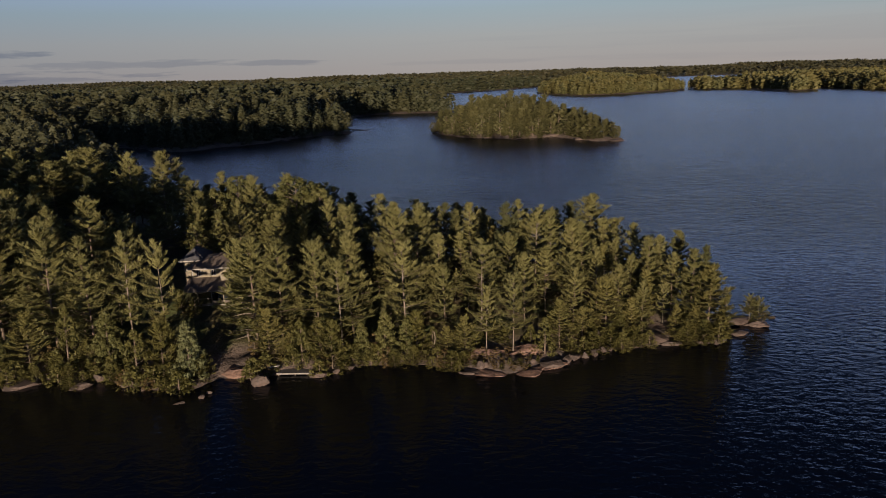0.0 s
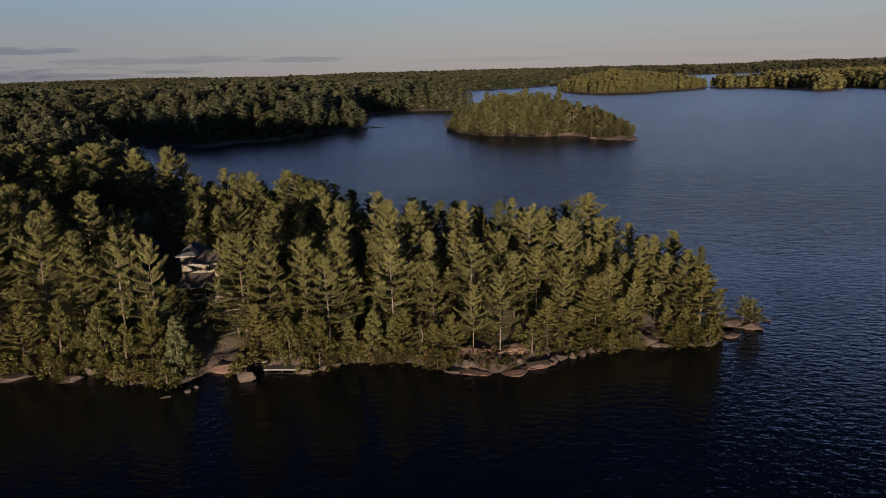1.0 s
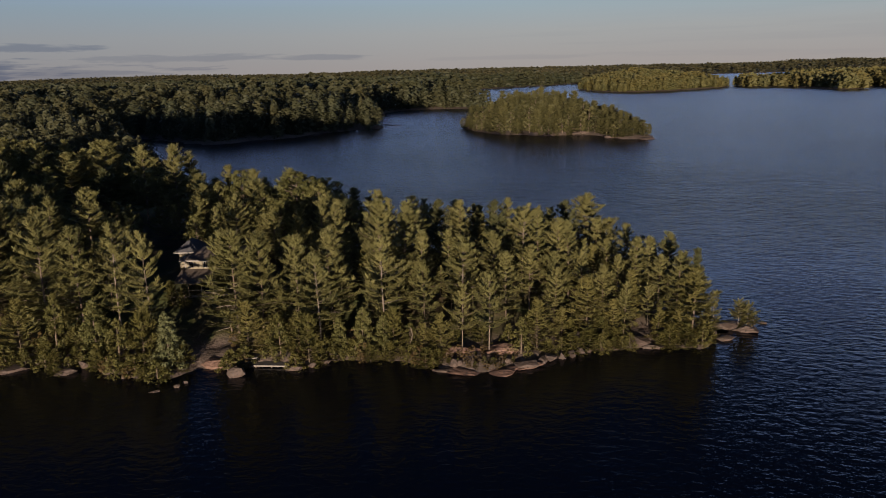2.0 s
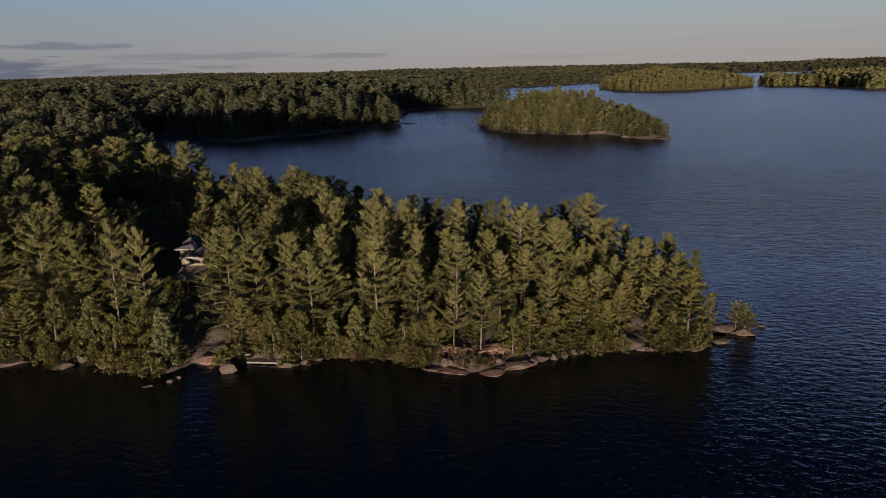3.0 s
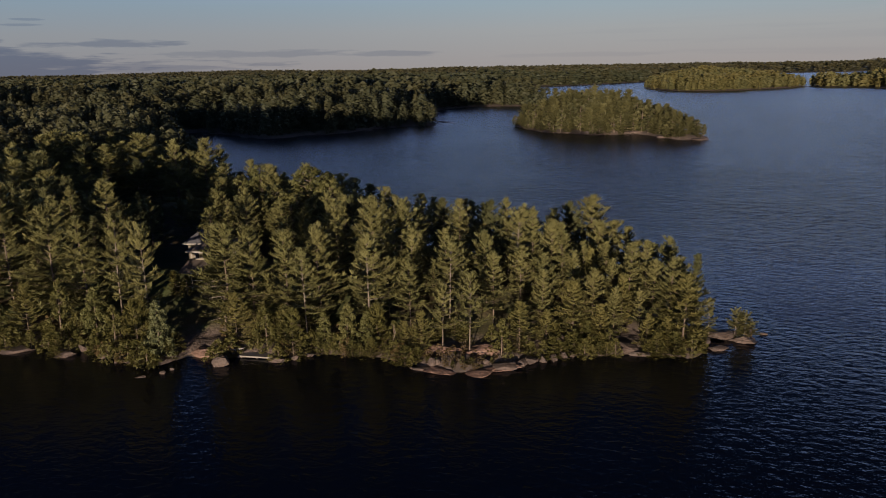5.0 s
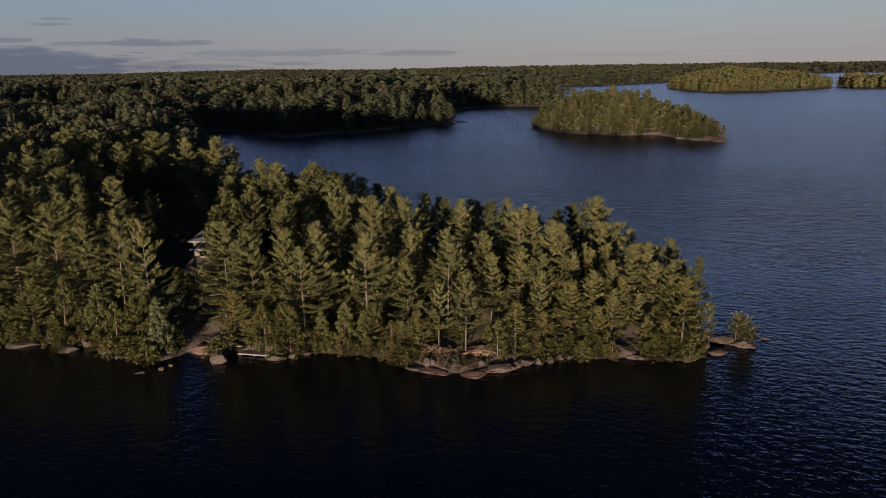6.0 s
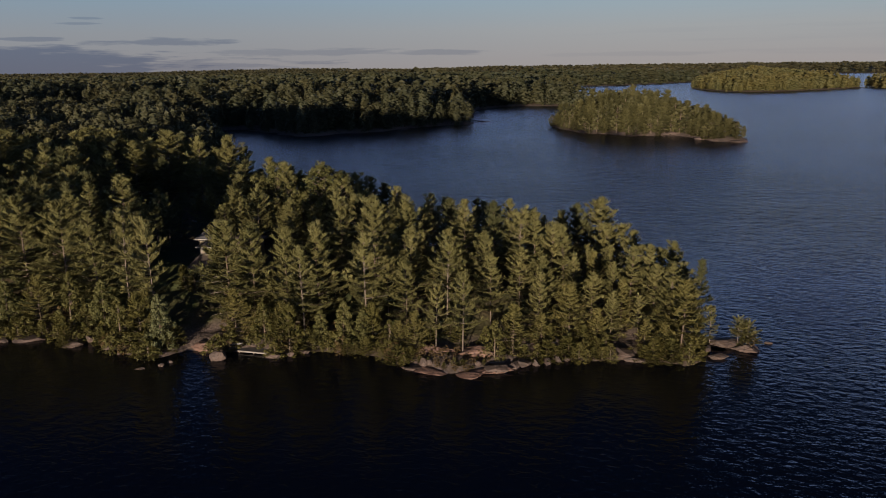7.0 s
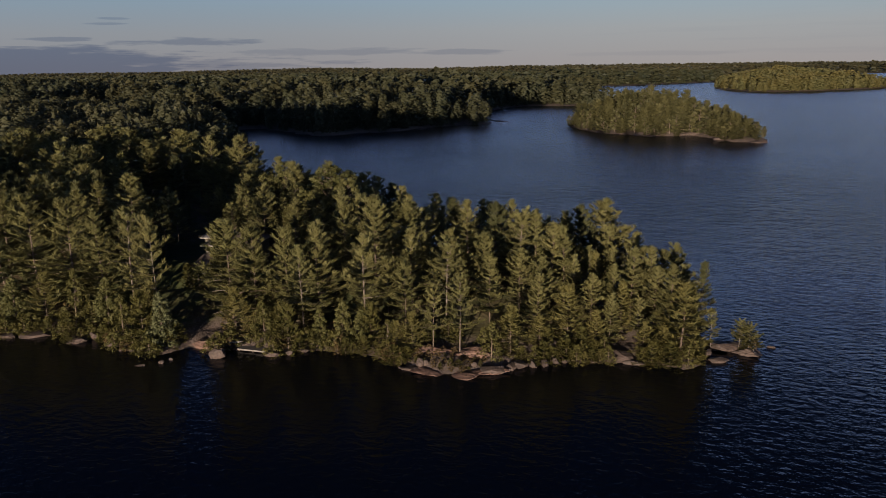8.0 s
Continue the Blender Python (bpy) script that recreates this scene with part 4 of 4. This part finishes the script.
def hip(x0, y0, x1, y1, eave, top, thick=0.16):
    """A hipped roof over a rectangle, as a closed slab with a fascia edge."""
    bm = bmesh.new()
    half = min(x1 - x0, y1 - y0) / 2
    if x1 - x0 > y1 - y0:
        a, b = (x0 + half, (y0 + y1) / 2), (x1 - half, (y0 + y1) / 2)
    else:
        a, b = ((x0 + x1) / 2, y0 + half), ((x0 + x1) / 2, y1 - half)
    foot = [bm.verts.new((x, y, eave)) for x, y in ((x0, y0), (x1, y0), (x1, y1), (x0, y1))]
    under = [bm.verts.new((v.co.x, v.co.y, eave - thick)) for v in foot]
    ra, rb = bm.verts.new((*a, top)), bm.verts.new((*b, top))
    if x1 - x0 > y1 - y0:
        faces = [(foot[0], foot[1], rb, ra), (foot[1], foot[2], rb), (foot[2], foot[3], ra, rb), (foot[3], foot[0], ra)]
    else:
        faces = [(foot[0], foot[1], ra), (foot[1], foot[2], rb, ra), (foot[2], foot[3], rb), (foot[3], foot[0], ra, rb)]
    for f in faces:
        bm.faces.new(f)
    for i in range(4):
        bm.faces.new((under[i], under[(i + 1) % 4], foot[(i + 1) % 4], foot[i]))
    bm.faces.new(under[::-1])
    return bm


def window(house, x, y, z, w, h):
    """A window in a wall that faces the lake: frame, sill and glass."""
    o = part("window", block(x - w / 2, y - 0.02, z, x + w / 2, y + 0.05, z + h), GLASS, house)
    t = 0.09
    bm = block(x - w / 2 - t, y - 0.07, z - t, x - w / 2, y, z + h + t, 0.01)
    block(x + w / 2, y - 0.07, z - t, x + w / 2 + t, y, z + h + t, 0.01, bm)
    block(x - w / 2 - 0.03, y - 0.073, z + h, x + w / 2 + 0.03, y - 0.002, z + h + t - 0.004, 0.01, bm)
    part("frame", bm, TRIM, o, "white window frame")
    part("glazing_bar", block(x - 0.03, y - 0.05, z, x + 0.03, y - 0.021, z + h), TRIM, o, "white glazing bar")
    part("sill", block(x - w / 2 - 0.12, y - 0.12, z - t, x + w / 2 + 0.12, y - 0.001, z - 0.001, 0.01), TRIM, o, "white sill")
    return o


def cottage():
    """The cottage above the landing: two storeys, hipped roofs and a glazed porch towards the lake."""
    house = new("cottage")
    house.matrix_basis = pose(-38.9, 126.0, 4.3, 0, 0, 4)
    part("wall", block(-4.0, 0.0, 0.0, 4.6, 8.0, 5.3), SIDING, house, "beige boarded wall")
    part("wall", block(1.0, -1.6, 0.0, 4.4, 0.0, 4.5), SIDING, house, "beige boarded bay wall")
    part("wall", block(-6.4, 4.0, 0.0, -4.0, 9.0, 5.4), SIDING, house, "beige boarded wing wall")
    part("roof", hip(-4.7, -0.7, 5.3, 8.7, 5.45, 6.95), SHINGLE, house, "brown shingled hipped roof")
    part("fascia", block(-4.72, -0.76, 5.25, 5.32, -0.71, 5.46, 0.01), TRIM, house, "white fascia board")
    part("fascia", block(-4.77, -0.76, 5.25, -4.72, 8.7, 5.46, 0.01), TRIM, house, "white fascia board")
    part("roof", hip(-7.0, 3.4, -2.6, 9.6, 5.9, 7.7), SHADED_SHINGLE, house, "wing roof shingled dark grey for its shaded slope")
    part("fascia", block(-7.06, 3.34, 5.68, -2.6, 3.39, 5.91, 0.01), TRIM, house, "white fascia board")
    bm = bmesh.new()
    corners = [(-4.6, -5.0, 2.75), (5.2, -5.0, 2.75), (5.2, 0.0, 3.75), (-4.6, 0.0, 3.75)]
    upper = [bm.verts.new(c) for c in corners]
    lower = [bm.verts.new((x, y, z - 0.15)) for x, y, z in corners]
    bm.faces.new(upper)
    bm.faces.new(lower[::-1])
    for i in range(4):
        bm.faces.new((lower[i], lower[(i + 1) % 4], upper[(i + 1) % 4], upper[i]))
    part("porch_roof", bm, SHINGLE, house, "brown shingled porch roof")
    part("gutter", block(-4.65, -5.12, 2.62, 5.25, -5.01, 2.74, 0.02), TIMBER, house, "grey gutter")
    part("deck", block(-4.6, -5.4, 0.3, 5.4, 0.0, 0.5, 0.02), TIMBER, house, "grey timber deck")
    # porch posts, panels and head rails are darkened, standing in for shade
    for x in (-4.4, -2.2, 0.0, 1.9, 3.6, 5.0):
        part("post", block(x - 0.07, -4.95, 0.5, x + 0.07, -4.81, 2.62, 0.01), SIDING, house, "beige porch post")
        part("pier", block(x - 0.12, -5.0, -2.2, x + 0.12, -4.76, 0.3, 0.01), DARK_WOOD, house)
    for x0, x1 in ((0.07, 1.83), (1.97, 3.53), (3.67, 4.93)):
        pane = part("window", block(x0, -4.90, 1.0, x1, -4.86, 2.5), GLASS, house)
        part("panel", block(x0, -4.94, 0.5, x1, -4.82, 0.99, 0.01), DARK_WOOD, pane, "porch panel darkened for shade")
        part("head_rail", block(x0, -4.94, 2.51, x1, -4.82, 2.6, 0.01), DARK_WOOD, pane, "head rail darkened for shade")
    for x0, x1 in ((-4.33, -2.27), (-2.13, -0.07)):
        part("railing", block(x0, -4.92, 1.35, x1, -4.85, 1.45, 0.01), TIMBER, house, "grey porch rail")
    window(house, -3.0, 0.0, 4.05, 0.6, 0.95)
    window(house, -0.5, 0.0, 4.05, 0.6, 0.95)
    window(house, 2.6, -1.6, 3.4, 1.0, 0.8)
    part("door", block(-1.4, -0.06, 0.5, -0.5, -0.005, 2.5, 0.01), DARK_WOOD, house, "dark wooden door")
    for x, y in ((-4.06, -0.06), (1.0 - 0.06, -1.66)):
        part("corner_board", block(x, y, 3.8, x + 0.14, y + 0.05, 5.2 if x < 0 else 4.5, 0.005), TRIM, house, "white corner board")
    return tagged(house, "beige two-storey cottage with brown hipped roof among pines", "house")


cottage()


def landing():
    """A low timber landing stage beside the ramp."""
    dock = new("dock")
    dock.matrix_basis = pose(-21.8, 102.6, 0.32, 0, 0, -3)
    for i in range(12):
        x = -2.6 + i * 0.43
        part("plank", block(x, -0.75, 0.0, x + 0.41, 0.75, 0.07, 0.012), TIMBER, dock)
    for y in (-0.7, 0.62):
        part("beam", block(-2.6, y, -0.16, 2.55, y + 0.08, -0.005, 0.01), TIMBER if y < 0 else DARK_WOOD, dock, "pale edge beam" if y < 0 else "")
    for x, y in itertools.product((-2.3, 0.0, 2.3), (-0.6, 0.55)):
        part("post", block(x - 0.08, y - 0.08, -1.6, x + 0.08, y + 0.08, -0.165, 0.01), DARK_WOOD, dock)
    tagged(dock, "weathered grey timber landing stage at the shore", "dock")
    pile = new("plank_stack")
    pile.matrix_basis = pose(-25.6, 103.0, 1.0, 0, 0, 14)
    for i in range(5):
        part("plank", block(-1.3 + 0.12 * i, -0.5 + 0.22 * (i % 3), 0.09 * (i // 3), 1.1 + 0.1 * i, -0.3 + 0.22 * (i % 3), 0.09 * (i // 3) + 0.08, 0.01), TRIM, pile)
    tagged(pile, "stack of pale planks lying on the granite shore", "timber")


landing()


# dead limbs on the landing side of a shore pine, and a bleached snag
def dead_limbs(tree):
    r = random.Random(77)
    foot = tree.matrix_basis.translation
    for i in range(8):
        soup = Soup()
        z = 2.6 + 0.85 * i
        a = math.pi + r.uniform(-0.5, 0.5)
        ln = r.uniform(2.6, 4.6)
        p = [foot + Vector((math.cos(a) * ln * q, math.sin(a) * ln * q, z + ln * (0.10 * q - 0.22 * q * q))) for q in (0, 0.35, 0.7, 1)]
        limb(soup, p, [0.06, 0.05, 0.035, 0.012], 5)
        for q in (1, 2):
            side = Vector((r.uniform(-0.6, 0.1), r.choice((-1, 1)) * r.uniform(0.4, 0.9), r.uniform(-0.2, 0.3)))
            limb(soup, [p[q], p[q] + side * 0.6, p[q] + side * 1.1 + Vector((-0.25, 0, 0.05))], [0.028, 0.02, 0.008], 3)
        o = new("dead_limb", soup.mesh("dead_limb", PALE_BARK))
        o.parent = tree
        o.matrix_parent_inverse = (Matrix.Translation(foot) @ tree.matrix_basis.to_3x3().normalized().to_4x4() @ Matrix.Diagonal((*tree.scale, 1))).inverted()
        tagged(o, "bleached dead limb")


dead_limbs(LANDING_PINE)
snag = Soup()
limb(snag, [Vector(p) for p in ((0, 0, -0.4), (0.1, 0, 1.2), (0.35, 0, 2.3), (0.2, 0, 3.2), (-0.2, 0, 3.6))], [0.11, 0.10, 0.08, 0.05, 0.02], 6)
snag_ob = new("dead_trunk", snag.mesh("dead_trunk", PALE_BARK))
snag_ob.matrix_basis = pose(-2.6, 106.2, height_at(-2.6, 106.2), 0, 0, 20)
tagged(snag_ob, "short bleached dead trunk among shoreline cedars", "dead tree")


# ---------------------------------------------------------------- the woods beyond
def template(seed, sprays, cone):
    """A unit crown (1 high, about 0.35 wide) of loose leaf masses, as triangles."""
    r = np.random.RandomState(seed)
    s = np.sort(r.uniform(0.0, 1.0, sprays))
    ring = (0.135 * (1 - s) ** 0.8 + 0.010) if cone else 0.18 * np.sin(np.pi * np.clip(0.14 + 0.82 * s, 0, 1)) ** 0.7
    az = np.arange(sprays) * 2.4 + r.uniform(-0.5, 0.5, sprays)
    rad = ring * r.uniform(0.72, 1.12, sprays)
    face = np.stack([np.cos(az), np.sin(az), np.zeros(sprays)], -1)
    flank = np.stack([-np.sin(az), np.cos(az), np.zeros(sprays)], -1)
    c = face * rad[:, None]
    c[:, 2] = s
    size = 0.86 / math.sqrt(sprays) * r.uniform(0.7, 1.3, (sprays, 1))
    lean = face * r.uniform(-0.55, 0.25, (sprays, 1)) + flank * r.uniform(-0.2, 0.2, (sprays, 1)) + np.array([0, 0, 1.0]) * r.uniform(0.3, 1.0, (sprays, 1))
    tip = c + lean * size * 0.9
    left = c + (flank + np.array([0, 0, 1.0]) * r.uniform(-0.5, 0.2, (sprays, 1))) * size * 0.6
    right = c - (flank + np.array([0, 0, 1.0]) * r.uniform(-0.2, 0.5, (sprays, 1))) * size * 0.6
    return np.stack([left, right, tip], 1)


def woods(name, label, x0, x1, y0, y1, gap, sprays, tall, keep, seed, edge=10, leaves=WOODS, girth=1.4, cones=3, growth=None):
    """Trees past counting, joined into one object."""
    r = np.random.RandomState(seed)
    xs, ys = np.meshgrid(np.arange(x0, x1, gap), np.arange(y0, y1, gap))
    x, y = xs.ravel() + r.uniform(-0.85, 0.85, xs.size) * gap, ys.ravel() + r.uniform(-0.85, 0.85, xs.size) * gap
    ok = keep(x, y)
    x, y = x[ok], y[ok]
    z, d = land(x, y)
    ok = d > 0.2
    x, y, z, d = x[ok], y[ok], z[ok], d[ok]
    kinds = [template(seed + k, sprays, k < cones) for k in range(7)]
    pick = r.randint(0, 7, x.size)
    h = r.uniform(tall[0], tall[1], x.size) * (0.62 + 0.38 * np.clip(d / edge, 0, 1)) * (1 + (0.12 if tall[1] - tall[0] > 4 else 0.04) * sines(x, y, 90, 3))
    a = r.uniform(0, 6.28, x.size)
    wide = h * r.uniform(0.85, 1.35, x.size) * (min(gap / 9, 2.3) if gap > 12 else girth)
    if growth:
        h = h * growth(x, y)
    out = []
    for k in range(7):
        w = pick == k
        t = kinds[k][None]
        ca, sa = np.cos(a[w])[:, None, None], np.sin(a[w])[:, None, None]
        hx, hz = wide[w][:, None, None], h[w][:, None, None]
        v = np.stack([(t[..., 0] * ca - t[..., 1] * sa) * hx + x[w][:, None, None], (t[..., 0] * sa + t[..., 1] * ca) * hx + y[w][:, None, None],
                      t[..., 2] * hz + z[w][:, None, None] - 0.3], -1)
        out.append(v.reshape(-1, 3))
    v = np.concatenate(out)
    me = bpy.data.meshes.new(name)
    n = len(v) // 3
    me.vertices.add(len(v))
    me.vertices.foreach_set("co", v.ravel())
    me.loops.add(len(v))
    me.loops.foreach_set("vertex_index", np.arange(len(v)))
    me.polygons.add(n)
    me.polygons.foreach_set("loop_start", np.arange(n) * 3)
    me.materials.append(leaves)
    me.update(calc_edges=True)
    o = new(name, me)
    tagged(o, label, "woods", kind="stuff")
    return o


ISLE_LABEL = "small sunlit pine on the rocky island"
for s in range(4):
    kind("isle_pine", "island_pine", pine_parts(500 + s, 15, (0.10, 0.04, 0.16, 0.06)[s], 0.20, 1.6, 0.97, 0, 3.1, 0.25, 0.125), 15, ISLE_WOODS, BARK, ISLE_LABEL, "pine tree", "trees on the island")
for s in range(2):
    kind("isle_broad", "island_broadleaf", broad_parts(510 + s, 11, 3.0, 16, 30, 0.62), 11, ISLE_WOODS, BARK,
         "round leafy tree among pines on the rocky island", "leafy tree", "trees on the island")


def island_trees():
    r = random.Random(61)
    xs, ys = np.array([r.uniform(-9, 113) for _ in range(5200)]), np.array([r.uniform(418, 553) for _ in range(5200)])
    zs, ds = land(xs, ys)
    within = inside(ISLAND, xs, ys) > -2
    stood = []
    for x, y, z, d, ok in zip(xs.tolist(), ys.tolist(), zs.tolist(), ds.tolist(), within.tolist()):
        gap = 3.4 if d < 5 else 5.0
        if not ok or d < 0.2 or any((x - a) ** 2 + (y - b) ** 2 < gap * gap for a, b in stood):
            continue
        if d < 2.5 and x > 92:
            continue
        stood.append((x, y))
        h = float(np.interp(x, (-5, 8, 26, 72, 86, 96, 110), (12.5, 14.5, 17, 17, 14.5, 10, 7))) * r.uniform(0.78, 1.1) * (0.35 + 0.13 * d if d < 5 else 1)
        plant("isle_broad" if r.random() < (0.5 if d < 6 else 0.15) else "isle_pine", x, y, h, r, wide=r.uniform(1.0, 1.3) * (1.4 if d < 3 else 1), z=z)


island_trees()


def wedge(x, y):
    return (x > 28 - 1.02 * y) & (x < 0.65 * y + 15)


def on(poly, x, y):
    return inside(poly, x, y) > 0


woods("headland_woods", "dense pine woods on the back of the headland", -330, 40, 96, 425, 7.0, 250, (14, 21),
      lambda x, y: on(HEADLAND, x, y) & wedge(x, y) & ((y > 226) | (x < -176)), 300)
# trees outside the view, added so their shadows dim the woods behind
woods("western_woods", "pine woods out of view, added to shade the headland behind", -420, -60, 84, 330, 8.0, 70, (12, 18),
      lambda x, y: on(HEADLAND, x, y) & ~wedge(x, y) & (x > -1.02 * y - 170), 310)
woods("bay_woods", "mixed pine and broadleaf woods along the bay", -640, 60, 395, 640, 9.5, 190, (12, 24),
      lambda x, y: on(MAINLAND, x, y) & wedge(x, y) & (y < 640), 320, girth=1.75, cones=2)
woods("back_woods", "mixed pine and broadleaf woods behind the bay", -1050, 60, 640, 900, 10, 64, (14, 26),
      lambda x, y: on(MAINLAND, x, y) & wedge(x, y) & (y >= 640) & (y < 900), 330, girth=1.7, cones=2)
woods("inland_woods", "wide mixed forest reaching back from the lake", -2600, 300, 900, 2200, 17.5, 16, (17, 25),
      lambda x, y: on(MAINLAND, x, y) & wedge(x, y) & (y >= 900), 360)
woods("far_island_woods", "sunlit woods on a low island across the lake", 190, 470, 1200, 1780, 7.0, 46, (13, 19), lambda x, y: on(FAR_ISLE, x, y), 380, 10, SUNLIT_WOODS, 1.75, 2)
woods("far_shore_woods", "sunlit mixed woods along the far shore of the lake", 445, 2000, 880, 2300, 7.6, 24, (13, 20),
      lambda x, y: on(FAR_RIGHT, x, y) & wedge(x, y), 400, leaves=SUNLIT_WOODS, girth=1.65, cones=3, growth=lambda x, y: np.where((x > 0.372 * y) & (x < 0.415 * y), 0.95, 1.12))
woods("distant_woods", "forested low hills on the horizon", -4900, 3600, 2200, 4900, 29, 7, (17, 20),
      lambda x, y: wedge(x, y) & on(MAINLAND, x, y), 420, 10, FAR_WOODS)
